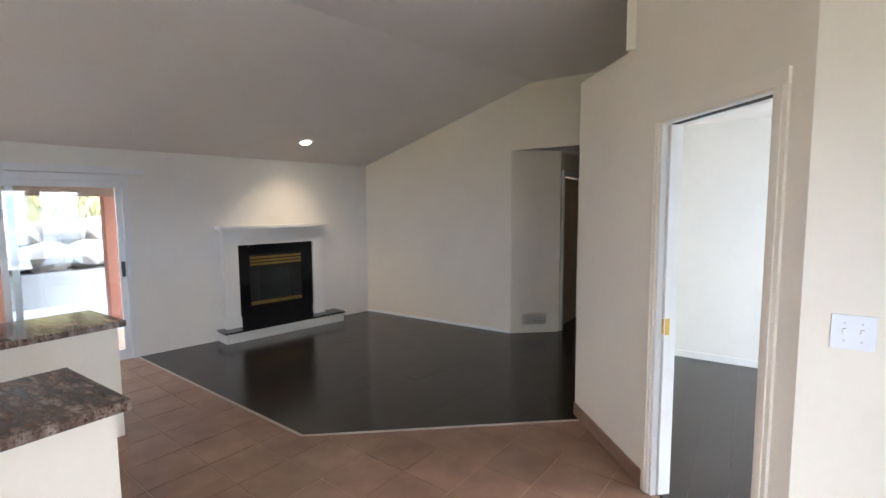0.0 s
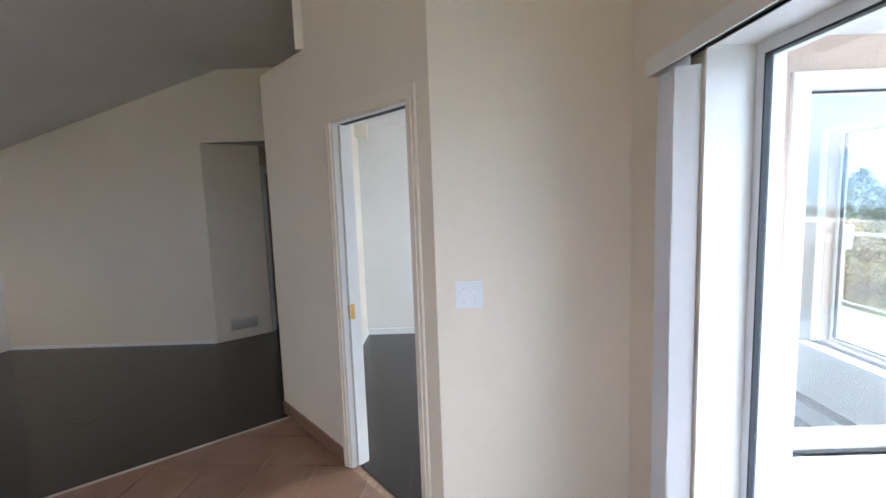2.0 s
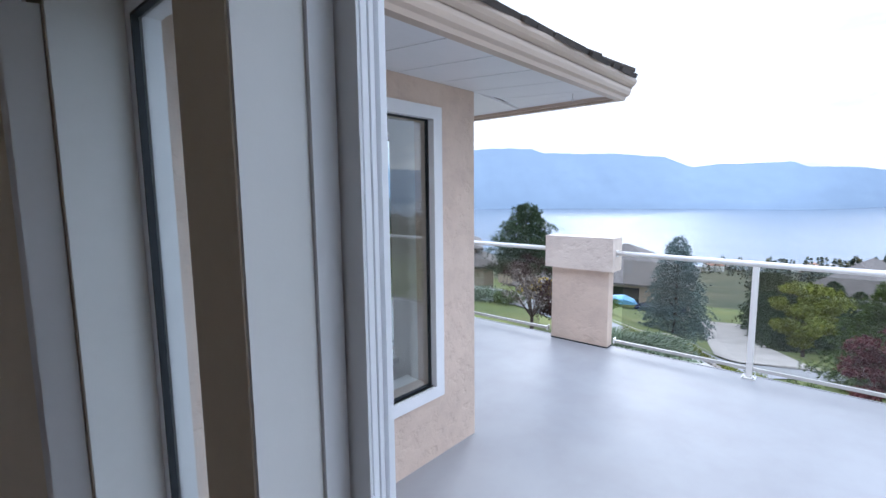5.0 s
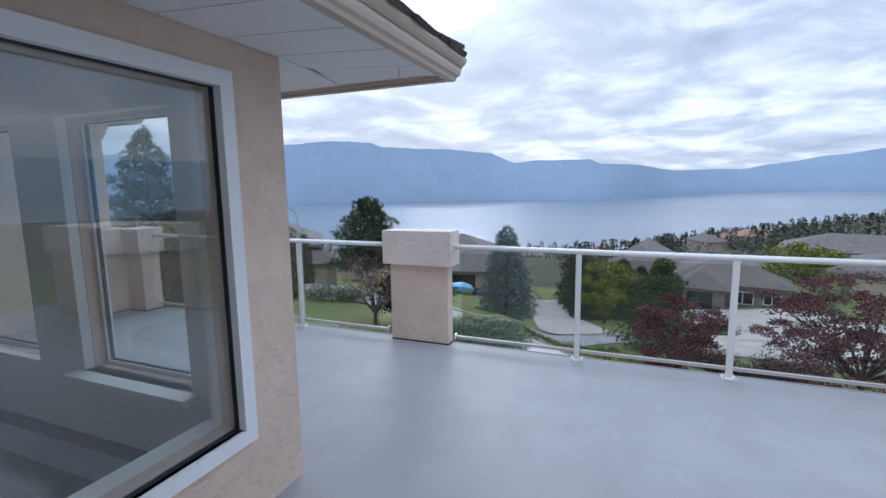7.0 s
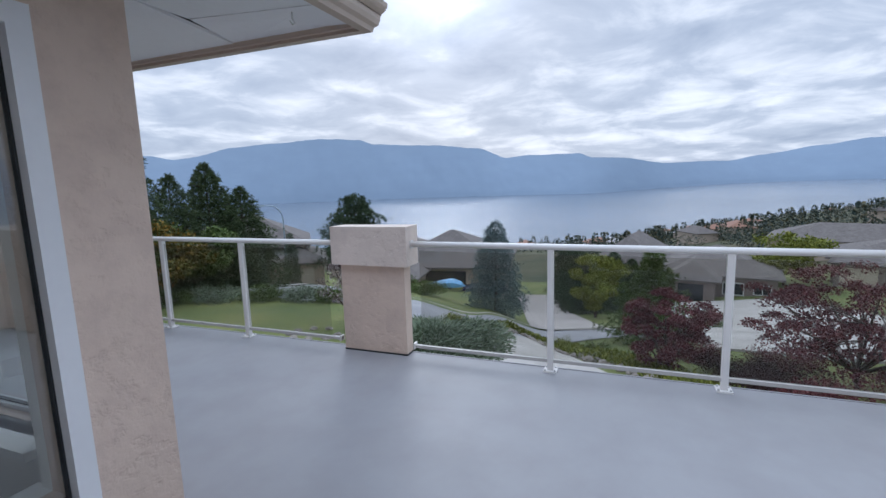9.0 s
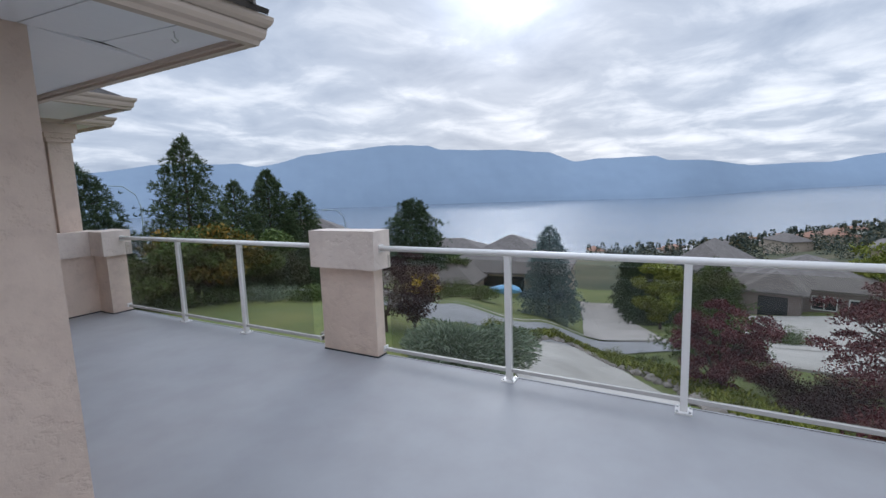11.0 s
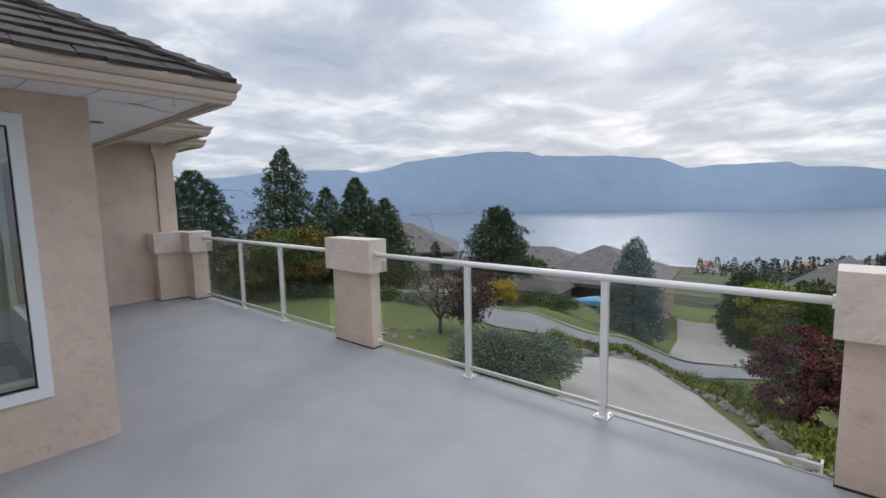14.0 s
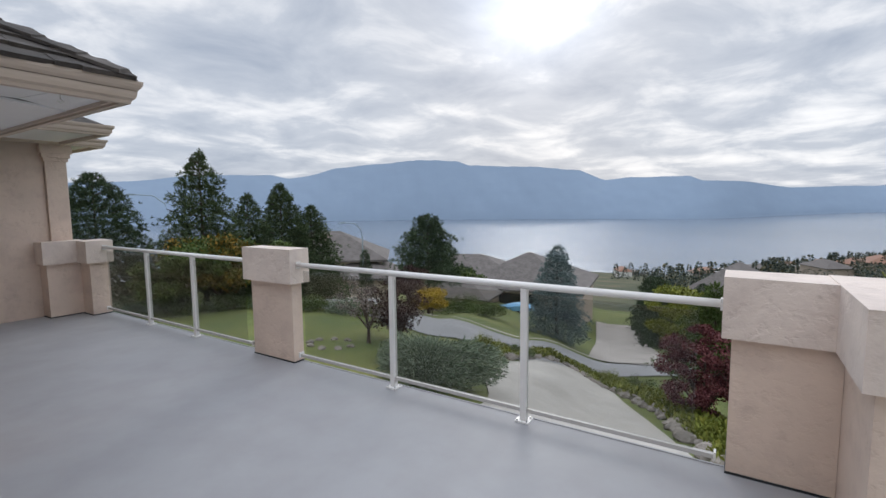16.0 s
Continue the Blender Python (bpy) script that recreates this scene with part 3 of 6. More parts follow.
for dx in (-0.023, 0.023):
    bm = bmesh.new()
    box(bm, dx - 0.005, -0.018, -0.004, dx + 0.005, -0.005, 0.012)
    part("toggle", bm, M["trim"], switch)
    for dz in (-0.03, 0.03):
        bm = bmesh.new()
        box(bm, dx - 0.003, -0.0085, dz - 0.003, dx + 0.003, -0.006, dz + 0.003)
        part("screw", bm, M["steel"], switch)

# ---------------------------------------------------------------- pocket door with its casing
PKM = Matrix.Translation((POCKET_A.x, POCKET_A.y, 0)) @ Matrix.Rotation(math.atan2(pk.y, pk.x), 4, "Z")
# in this frame u runs along the wall and v points into the small room
pocket = tagged(new("door_2"), "half-recessed white pocket door in a white casing", "door", kind="structure")
pocket.matrix_basis = PKM
for side in (-0.013, 0.115):
    for u0, u1 in ((PD0 - 0.062, PD0 - 0.002), (PD1 + 0.002, PD1 + 0.062)):
        bm = bmesh.new()
        box(bm, u0, side, 0, u1, side + 0.013, 2.043)
        box(bm, u0 + 0.012, side - 0.006 if side < 0 else side + 0.013, 0, u1 - 0.02, side if side < 0 else side + 0.019, 2.043)
        part("casing", bm, M["trim"] if side > 0 else M["wall"], pocket)
    bm = bmesh.new()
    box(bm, PD0 - 0.062, side, 2.045, PD1 + 0.062, side + 0.013, 2.105)
    part("casing", bm, M["trim"] if side > 0 else M["wall"], pocket)
# right jamb faces away from the light; beige paint gives it that shade
for u0, u1 in ((PD0, PD0 + 0.016), (PD1 - 0.016, PD1)):
    for v0, v1 in ((0.0, 0.033), (0.072, 0.115)):
        bm = bmesh.new()
        box(bm, u0, v0, 0, u1, v1, 2.04)
        part("jamb", bm, M["trim"] if u0 < 1.4 else M["wall"], pocket)
bm = bmesh.new()
box(bm, PD0 + 0.016, 0.0, 2.034, PD1 - 0.016, 0.115, 2.0395)
part("head", bm, M["trim"], pocket)
bm = bmesh.new()
box(bm, PD0 + 0.04, 0.036, 2.0305, PD1 - 0.016, 0.069, 2.034)
part("track", bm, M["gasket"], pocket, "dark pocket track")
leaf = bmesh.new()
box(leaf, PD0 - 0.55, 0.036, 0.012, PD0 + 0.035, 0.069, 2.028)
rounded(leaf, 0.003)
leaf_ob = part("door_leaf", leaf, M["trim"], pocket, "white sliding door leaf")
bm = bmesh.new()
box(bm, PD0 + 0.0355, 0.040, 0.92, PD0 + 0.038, 0.065, 1.01)
box(bm, PD0 + 0.018, 0.033, 0.925, PD0 + 0.033, 0.036, 1.005)
part("edge_pull", bm, M["brass"], leaf_ob, "brass edge pull")

# ---------------------------------------------------------------- eave, soffit, gutter and roof of the small room
EAVE_X, EAVE_Y, SOF = 4.502, 1.756, 2.182
bm = bmesh.new()
box(bm, 2.03, 2.49, SOF, 2.05, 2.508, SOF + 0.01)
soffit = structure("soffit", bm, M["soffit"], "white metal soffit under the eave", "soffit")
x = 2.023
while x < EAVE_X - 0.06:
    x1 = min(x + 0.298, EAVE_X - 0.06)
    bm = bmesh.new()
    for v in box(bm, x, EAVE_Y + 0.10, SOF, x1, 2.505, SOF + 0.014):
        v.co.z -= 0.042 if v.co.y < 2.2 or v.co.x > 4.4 else 0.0
    part("panel", bm, M["soffit"], soffit)
    x += 0.305
y = 2.508
while y < 7.1:
    y1 = y + 1.85
    bm = bmesh.new()
    sag = random.uniform(-0.002, 0.002)
    for v in box(bm, 3.89, y, SOF + sag, EAVE_X - 0.06, min(y1, 7.15), SOF + 0.014):
        v.co.z -= 0.042 if v.co.x > 4.2 else 0.0
    part("panel", bm, M["soffit"], soffit)
    y = y1 + 0.006
# black sheet that stands in for the shaded cavity above the joints
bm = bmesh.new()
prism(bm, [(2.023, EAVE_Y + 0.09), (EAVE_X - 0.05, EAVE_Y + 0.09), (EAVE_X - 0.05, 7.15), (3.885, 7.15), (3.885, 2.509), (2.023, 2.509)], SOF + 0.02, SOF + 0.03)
structure("soffit_backing", bm, M["black_metal"], "black sheet standing in for the shade above the soffit joints", "soffit")
vent = thing("soffit_vent", "small dark round vent in the white soffit", "vent", at=(4.10, 3.35, SOF - 0.016))
bm = bmesh.new()
bmesh.ops.create_cone(bm, cap_ends=True, segments=20, radius1=0.07, radius2=0.075, depth=0.008)
part("rim", bm, M["soffit"], vent)
bm = bmesh.new()
bmesh.ops.create_cone(bm, cap_ends=True, segments=20, radius1=0.058, radius2=0.058, depth=0.012)
part("grille", bm, M["black_metal"], vent, "dark grille")
bm = bmesh.new()
tube(bm, [(4.20, 2.02, SOF - 0.03), (4.20, 2.02, SOF - 0.055), (4.215, 2.02, SOF - 0.068), (4.20, 2.02, SOF - 0.078), (4.185, 2.02, SOF - 0.068)], 0.003, 6)
hook = tagged(new("soffit_hook", finish("soffit_hook", bm, M["steel"])), "small steel hook screwed into the soffit", "hook")


def gutter_run(name, pts, label):
    """An ogee gutter along a mitred run of points, the outer lip towards the right of the way."""
    prof = [(-0.055, 0.0), (-0.015, 0.0), (-0.010, 0.018), (0.004, 0.030), (0.010, 0.050), (0.012, 0.072), (0.026, 0.088), (0.034, 0.104), (0.036, 0.122),
            (0.030, 0.122), (0.026, 0.106), (-0.012, 0.060), (-0.018, 0.010), (-0.048, 0.010), (-0.048, 0.120), (-0.055, 0.120)]
    bm = bmesh.new()
    pts = [Vector(p) for p in pts]
    rings = []
    for i, p in enumerate(pts):
        d0 = (p - pts[i - 1]).normalized() if i else (pts[1] - p).normalized()
        d1 = (pts[i + 1] - p).normalized() if i < len(pts) - 1 else d0
        r0, r1 = Vector((d0.y, -d0.x, 0)), Vector((d1.y, -d1.x, 0))
        out = (r0 + r1) / (1 + r0.dot(r1))
        rings.append([bm.verts.new(p + out * q[0] + Vector((0, 0, q[1]))) for q in prof])
    n = len(prof)
    for a, b in zip(rings, rings[1:]):
        for k in range(n):
            bm.faces.new((a[k], a[(k + 1) % n], b[(k + 1) % n], b[k]))
    bm.faces.new(rings[0][::-1])
    bm.faces.new(rings[-1])
    return structure(name, bm, M["gutter"], label, "gutter")


gutter_run("gutter", [(2.023, EAVE_Y + 0.036, 2.115), (EAVE_X - 0.036, EAVE_Y + 0.036, 2.115), (EAVE_X - 0.036, 7.1, 2.115)], "beige ogee gutter along the eave")
bm = bmesh.new()
box(bm, 2.023, EAVE_Y + 0.092, 2.128, EAVE_X - 0.092, EAVE_Y + 0.112, 2.25)
box(bm, EAVE_X - 0.112, EAVE_Y + 0.112, 2.128, EAVE_X - 0.092, 7.1, 2.25)
structure("fascia", bm, M["gutter"], "beige fascia board behind the gutter", "fascia")

PITCH = 0.56
RX, RY, RZ = EAVE_X - 0.02, EAVE_Y + 0.02, 2.235
bm = bmesh.new()
top = 1.9
a, b, c = (2.023, RY, RZ), (RX, RY, RZ), (RX - top, RY + top, RZ + top * PITCH)
d = (2.023, RY + top, RZ + top * PITCH)
e, f = (RX, 8.0, RZ), (RX - top, 8.0, RZ + top * PITCH)
vs = [bm.verts.new(p) for p in (a, b, c, d, e, f)]
lo = [bm.verts.new((p[0], p[1], p[2] - 0.05)) for p in (a, b, c, d, e, f)]
for q in ((0, 1, 2, 3), (1, 4, 5, 2)):
    bm.faces.new([vs[i] for i in q])
    bm.faces.new([lo[i] for i in q[::-1]])
roof = structure("roof", bm, M["shake"], "weathered grey cedar shake hip roof", "roof")

# shakes in courses on the side that the deck sees, then the hip caps
slope = math.atan(PITCH)
shake_meshes = []
for k in range(8):
    bm = bmesh.new()
    w = 0.11 + 0.028 * k
    vs = box(bm, -w / 2, 0, 0, w / 2, 0.36, 0.008)
    for v in vs:
        if v.co.y < 0.1:
            v.co.z += 0.016 if v.co.z > 0.004 else 0.0
            v.co.x *= 1.02
            v.co.y += 0.012 * math.sin(9 * v.co.x + k)
    shake_meshes.append((w, finish("shake", bm, M["shake"])))
rng = random.Random(7)
course = 0
while course < 12:
    s = -0.03 + course * 0.165
    yy, zz = RY + s * math.cos(slope), RZ + s * math.sin(slope) + 0.010
    x = RX - max(0, s) * math.cos(slope) - 0.02
    while x > 2.2:
        w, me = rng.choice(shake_meshes)
        ob = new("shake", me)
        ob.parent = roof
        ob.matrix_basis = pose(x - w / 2, yy, zz + rng.uniform(0, 0.006), math.degrees(slope) - 2.8 + rng.uniform(-0.6, 0.6), rng.uniform(-0.8, 0.8), rng.uniform(-1.2, 1.2))
        x -= w + rng.uniform(0.002, 0.010)
    course += 1
hip_dir = Vector((-1, 1, PITCH)).normalized()
for k in range(12):
    p = Vector((RX - 0.03, RY + 0.03, RZ + 0.005)) + hip_dir * (k * 0.21)
    for side in (0, 1):
        bm = bmesh.new()
        out = Vector((-1, -1, 0)).normalized() * (1 if side == 0 else -1)
        vs = box(bm, 0, 0, 0, 0.12, 0.34, 0.020)
        m4 = Matrix((( out.x, hip_dir.x, 0, p.x), (out.y, hip_dir.y, 0, p.y), (-0.30, hip_dir.z, 1, p.z + 0.03), (0, 0, 0, 1)))
        for v in vs:
            if v.co.y < 0.1:
                v.co.z += 0.018
            v.co = m4 @ v.co
        part("hip_cap", bm, M["shake"], roof)

# ---------------------------------------------------------------- deck edge: piers, parapets and the glass railing


def pier(name, label, x0, x1, y0, y1, cap_z0=0.79, top=1.125, over=0.048):
    root = thing(name, label, "pier", at=((x0 + x1) / 2, (y0 + y1) / 2, 0))
    inv = Matrix.Translation((-(x0 + x1) / 2, -(y0 + y1) / 2, 0))
    bm = bmesh.new()
    box(bm, x0, y0, 0, x1, y1, cap_z0 + 0.005, inv)
    rounded(bm, 0.012, 2)
    part("shaft", bm, M["stucco"], root, "peach stucco shaft")
    bm = bmesh.new()
    vs = box(bm, x0 - over, y0 - over, cap_z0, x1 + over, y1 + over, top, inv)
    for v in vs:
        if v.co.z > 1.0:
            v.co.z += rng.uniform(-0.006, 0.006)
    rounded(bm, 0.014, 2)
    part("cap", bm, M["stucco_cap"], root, "weathered pale stucco cap")
    bm = bmesh.new()
    box(bm, x0 - 0.004, y0 - 0.004, 0.0, x1 + 0.004, y1 + 0.004, 0.014, inv)
    part("base_strip", bm, M["gasket"], root, "dark joint at the base")
    return root


pier("deck_pier", "peach stucco deck pier with an overhanging cap", 6.066, 6.186, 2.505, 3.125, over=0.055)
pier("deck_pier", "broad peach stucco corner pier of the deck", 6.10, 6.36, -1.58, -1.098)
pier("deck_parapet", "peach stucco parapet stepping out from the corner pier", 5.515, 6.36, -2.60, -1.582)
pier("deck_pier", "narrow stucco pier ending the railing by the house", 5.93, 6.17, 6.63, 6.93, 0.755, 1.07)
pier("deck_parapet", "low peach stucco parapet between house and railing", 5.54, 5.98, 6.952, 7.20, 0.755, 1.065)

RAIL_Z = 0.972
POST_X = 6.105


def railing(label, y0, y1, posts):
    root = thing("deck_railing", label, "railing", "glass deck railings", at=(POST_X, y0, 0))
    length = y1 - y0
    bm = bmesh.new()
    prof = [(0.030 * math.cos(t), 0.024 * math.sin(t)) for t in [2 * math.pi * k / 12 for k in range(12)]]
    sweep(bm, prof, (0, 0, RAIL_Z), (0, length, RAIL_Z))
    part("top_rail", bm, M["alu"], root, "white powder-coated top rail", True)
    bm = bmesh.new()
    sweep(bm, [(-0.015, -0.013), (0.015, -0.013), (0.015, 0.013), (-0.015, 0.013)], (0, 0, 0.083), (0, length, 0.083))
    rounded(bm, 0.003)
    part("bottom_rail", bm, M["alu_dull"], root)
    for yend, s in ((0, 1), (length, -1)):
        for z in (RAIL_Z, 0.083):
            bm = bmesh.new()
            box(bm, -0.028, min(yend, yend + s * 0.012), z - 0.035 if z > 0.5 else z - 0.02, 0.028, max(yend, yend + s * 0.012), z + 0.03 if z > 0.5 else z + 0.03)
            part("bracket", bm, M["alu"], root)
    for y in posts:
        bm = bmesh.new()
        box(bm, -0.022, y - y0 - 0.022, 0.01, 0.022, y - y0 + 0.022, RAIL_Z - 0.02)
        rounded(bm, 0.004)
        post = part("post", bm, M["alu"], root)
        bm = bmesh.new()
        box(bm, -0.05, y - y0 - 0.05, 0.0, 0.05, y - y0 + 0.05, 0.010)
        rounded(bm, 0.003)
        part("base_plate", bm, M["alu"], post)
        for sx in (-0.036, 0.036):
            for sy in (-0.036, 0.036):
                bm = bmesh.new()
                bmesh.ops.create_cone(bm, cap_ends=True, segments=6, radius1=0.008, radius2=0.007, depth=0.012, matrix=Matrix.Translation((sx, y - y0 + sy, 0.016)))
                part("bolt", bm, M["steel"], post)
    stops = [y0 + 0.09] + list(posts) + [y1 - 0.05]
    for a, b in zip(stops, stops[1:]):
        bm = bmesh.new()
        box(bm, -0.003, a - y0 + 0.024, 0.094, 0.003, b - y0 - 0.024, RAIL_Z - 0.055)
        pane = part("pane", bm, M["rail_glass"], root, "smoky glass pane")
        pane.visible_shadow = False
    return root


railing("white metal deck railing with smoky glass panes", -1.05, 2.450, (0.124, 1.296))
railing("white metal deck railing with glass beside the house", 3.180, 6.582, (4.288, 5.371))
bm = bmesh.new()
box(bm, 6.160, -1.1, -0.12, 6.176, 6.66, 0.004)
structure("deck_edging", bm, M["deck"], "raised flashing along the deck edge", "edging")

# house wing past the end of the deck
wall("wall_wing", (3.884, 7.20), (5.68, 7.20), 0.2, -0.6, 2.46, M["stucco"], "peach stucco wall of the far wing")
wall("wall_wing_east", (5.68, 7.401), (5.68, 11.0), 0.2, -0.6, 2.46, M["stucco"], "peach stucco side of the far wing")
col = thing("stucco_column", "square peach stucco column with a stepped capital", "column", at=(5.81, 7.28, 0))
bm = bmesh.new()
box(bm, -0.125, -0.13, 0, 0.125, 0.11, 2.22)
rounded(bm, 0.01)
part("shaft", bm, M["stucco"], col)
bm = bmesh.new()
for z0, z1, o in ((2.20, 2.25, 0.02), (2.25, 2.31, 0.04), (2.31, 2.455, 0.06)):
    box(bm, -0.125 - o, -0.13 - o, z0, 0.125 + o, 0.11 + o, z1)
part("capital", bm, M["stucco"], col)
for tag, x, y in (("near", 5.86, 5.50), ("far", 6.36, 6.95)):
    gutter_run("gutter_" + tag, [(4.6, y, 2.42), (x, y, 2.42), (x, 11.0, 2.42)], "beige gutter of the far wing")
    bm = bmesh.new()
    prism(bm, [(4.5, y + 0.06), (x - 0.06, y + 0.06), (x - 0.06, 11.0), (4.5, 11.0)], 2.455, 2.47)
    structure("soffit_" + tag, bm, M["soffit"], "white soffit of the far wing", "soffit")
    bm = bmesh.new()
    z0, w = 2.53, 1.2
    vs = [bm.verts.new(p) for p in ((4.5, y, z0), (x, y, z0), (x, 11.0, z0), (x - w, 11.0, z0 + w * PITCH), (x - w, y + w, z0 + w * PITCH), (4.5, y + w, z0 + w * PITCH))]
    bm.faces.new((vs[0], vs[1], vs[4], vs[5]))
    bm.faces.new((vs[1], vs[2], vs[3], vs[4]))
    lo = [bm.verts.new((v.co.x, v.co.y, v.co.z - 0.05)) for v in vs]
    bm.faces.new((lo[5], lo[4], lo[1], lo[0]))
    bm.faces.new((lo[4], lo[3], lo[2], lo[1]))
    for i, j in ((0, 1), (1, 2)):
        bm.faces.new((vs[i], lo[i], lo[j], vs[j]))
    structure("roof_" + tag, bm, M["shake"], "cedar shake roof of the far wing", "roof")


# ---------------------------------------------------------------- hillside, lake and mountains
K_AZ = ((-60, 0.15), (-25, 0.19), (0, 0.225), (12, 0.235), (21, 0.185), (32, 0.12), (42, 0.075), (55, 0.06), (100, 0.05))


def ground_z(x, y):
    """Height of the hillside, which falls from the house to the lake."""
    dx, dy = x - 3.0, y + 1.0
    d = math.hypot(dx, dy)
    az = max(-60.0, min(100.0, math.degrees(math.atan2(dy, dx))))
    k = 0.05
    for (a0, k0), (a1, k1) in zip(K_AZ, K_AZ[1:]):
        if a0 <= az <= a1:
            f = (az - a0) / (a1 - a0)
            f = f * f * (3 - 2 * f)
            k = k0 + (k1 - k0) * f
            break
    near = 2.6 + k * min(d, 45.0)
    w = max(0.0, min(1.0, (az - 24.0) / 10.0))
    near += 0.12 * max(0.0, min(25.0, d - 20.0)) * w * w * (3 - 2 * w)
    far = max(0.0, d - 45.0)
    rest = max(0.046, min(0.130, 0.127 + 0.0030 * (az - 4.0)))
    return 1.5 - near - far * rest


def polar_sheet(rings, step=1.5):
    bm = bmesh.new()
    rows = []
    n = int(360 / step)
    for d in rings:
        row = []
        for i in range(n):
            a = radians(i * step - 180)
            x, y = 3.0 + d * math.cos(a), -1.0 + d * math.sin(a)
            row.append(bm.verts.new((x, y, ground_z(x, y))))
        rows.append(row)
    for a, b in zip(rows, rows[1:]):
        for i in range(n):
            bm.faces.new((a[i], b[i], b[(i + 1) % n], a[(i + 1) % n]))
    return bm


bm = polar_sheet([1.5, 5, 9, 14, 20, 27, 34, 45, 60, 80])
structure("ground", bm, M["grass"], "sloping lawns and gardens below the deck", "ground", True)
bm = polar_sheet([80, 110, 150, 200, 280, 380, 500, 700, 950, 1300, 1900, 2600], 2.0)
structure("ground_far", bm, M["hill"], "wooded residential slope down to the lake", "hillside", True)
bm = bmesh.new()
LAKE_Z = -75.0
vs = [bm.verts.new((3 + 4950 * math.cos(a), -1 + 4950 * math.sin(a), LAKE_Z)) for a in [2 * math.pi * k / 48 for k in range(48)]]
bm.faces.new(vs)
structure("water", bm, M["water"], "calm grey lake under cloud", "lake")


def ridge(name, skyline, rough, label):
    """A far mountain chain: a relief that climbs from the shore, which recedes to the south, to its crest.
    skyline: bearing in degrees to the left of +x, and the rise of the crest over the eye per 1000 of distance."""
    bm = bmesh.new()
    n, levels = 700, 16
    az0, az1 = skyline[-1][0], skyline[0][0]
    rows = [[] for _ in range(levels + 1)]
    for i in range(n + 1):
        az = az0 + (az1 - az0) * i / n
        q = max(0.0, min(1.0, (5.0 - az) / 24.0))
        dist = 2290 + 2260 * q * q * (3 - 2 * q)
        back = dist * 0.08
        rise = skyline[-1][1]
        for (a1, r1), (a0, r0) in zip(skyline, skyline[1:]):
            if a0 <= az <= a1:
                f = (az - a0) / (a1 - a0)
                rise = r0 + (r1 - r0) * (0.5 * f + 0.5 * f * f * (3 - 2 * f))
        rise += rough * noise.fractal(Vector((az * 0.5, 4.0, 3.0)), 0.7, 2.1, 7)
        crest = 1.5 + rise * 0.001 * (dist + back) - LAKE_Z + 3
        for j in range(levels + 1):
            f = j / levels
            # spurs and gullies push the face in and out
            g = noise.fractal(Vector((az * 0.35, f * 1.6, 8.0)), 1.0, 2.0, 5)
            d = dist + f * back + g * 10 * math.sin(math.pi * f)
            a = radians(az)
            rows[j].append(bm.verts.new((3 + d * math.cos(a), -1 + d * math.sin(a), LAKE_Z - 3 + crest * (f ** 0.85) * (1 + 0.02 * g * math.sin(math.pi * f)))))
    for a, b in zip(rows, rows[1:]):
        for i in range(n):
            bm.faces.new((a[i], a[i + 1], b[i + 1], b[i]))
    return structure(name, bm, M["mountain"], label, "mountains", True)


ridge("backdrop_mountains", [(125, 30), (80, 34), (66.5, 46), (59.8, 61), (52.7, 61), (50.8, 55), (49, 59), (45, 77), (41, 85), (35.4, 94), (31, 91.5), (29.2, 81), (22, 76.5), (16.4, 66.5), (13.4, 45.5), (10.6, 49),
                             (4.8, 48.5), (3.3, 39), (0, 36), (-4.3, 22), (-7.7, 23), (-10.4, 21.5), (-12.9, 29), (-17.6, 40), (-21, 47.5), (-25, 48), (-95, 60)], 1.1, "mountains across the lake with blue haze painted into their colour")

# ---------------------------------------------------------------- drives and roads, draped on the slope


def drape(name, mat, label, category, poly, lift, cell=0.7):
    """A flat surface with an outline, laid on the ground as a fine sheet."""
    from_x, to_x = min(p[0] for p in poly), max(p[0] for p in poly)
    from_y, to_y = min(p[1] for p in poly), max(p[1] for p in poly)
    bm = bmesh.new()
    f = bm.faces.new([bm.verts.new((p[0], p[1], 0)) for p in poly])
    for k in range(1, int((to_x - from_x) / cell) + 1):
        bmesh.ops.bisect_plane(bm, geom=bm.verts[:] + bm.edges[:] + bm.faces[:], plane_co=(from_x + k * cell, 0, 0), plane_no=(1, 0, 0))
    for k in range(1, int((to_y - from_y) / cell) + 1):
        bmesh.ops.bisect_plane(bm, geom=bm.verts[:] + bm.edges[:] + bm.faces[:], plane_co=(0, from_y + k * cell, 0), plane_no=(0, 1, 0))
    for v in bm.verts:
        v.co.z = ground_z(v.co.x, v.co.y) + lift
    rim = [e for e in bm.edges if len(e.link_faces) == 1]
    down = bmesh.ops.extrude_edge_only(bm, edges=rim)
    for v in down["geom"]:
        if isinstance(v, bmesh.types.BMVert):
            v.co.z -= lift + 0.25
    return structure(name, bm, mat, label, category)


def smooth_path(pts, n=10):
    """A smooth line through points (Catmull-Rom)."""
    pts = [Vector(p) for p in pts]
    out = []
    for i in range(len(pts) - 1):
        p0, p1, p2, p3 = pts[max(i - 1, 0)], pts[i], pts[i + 1], pts[min(i + 2, len(pts) - 1)]
        for k in range(n):
            t = k / n
            out.append(0.5 * ((2 * p1) + (p2 - p0) * t + (2 * p0 - 5 * p1 + 4 * p2 - p3) * t * t + (3 * p1 - p0 - 3 * p2 + p3) * t ** 3))
    return out + [pts[-1]]


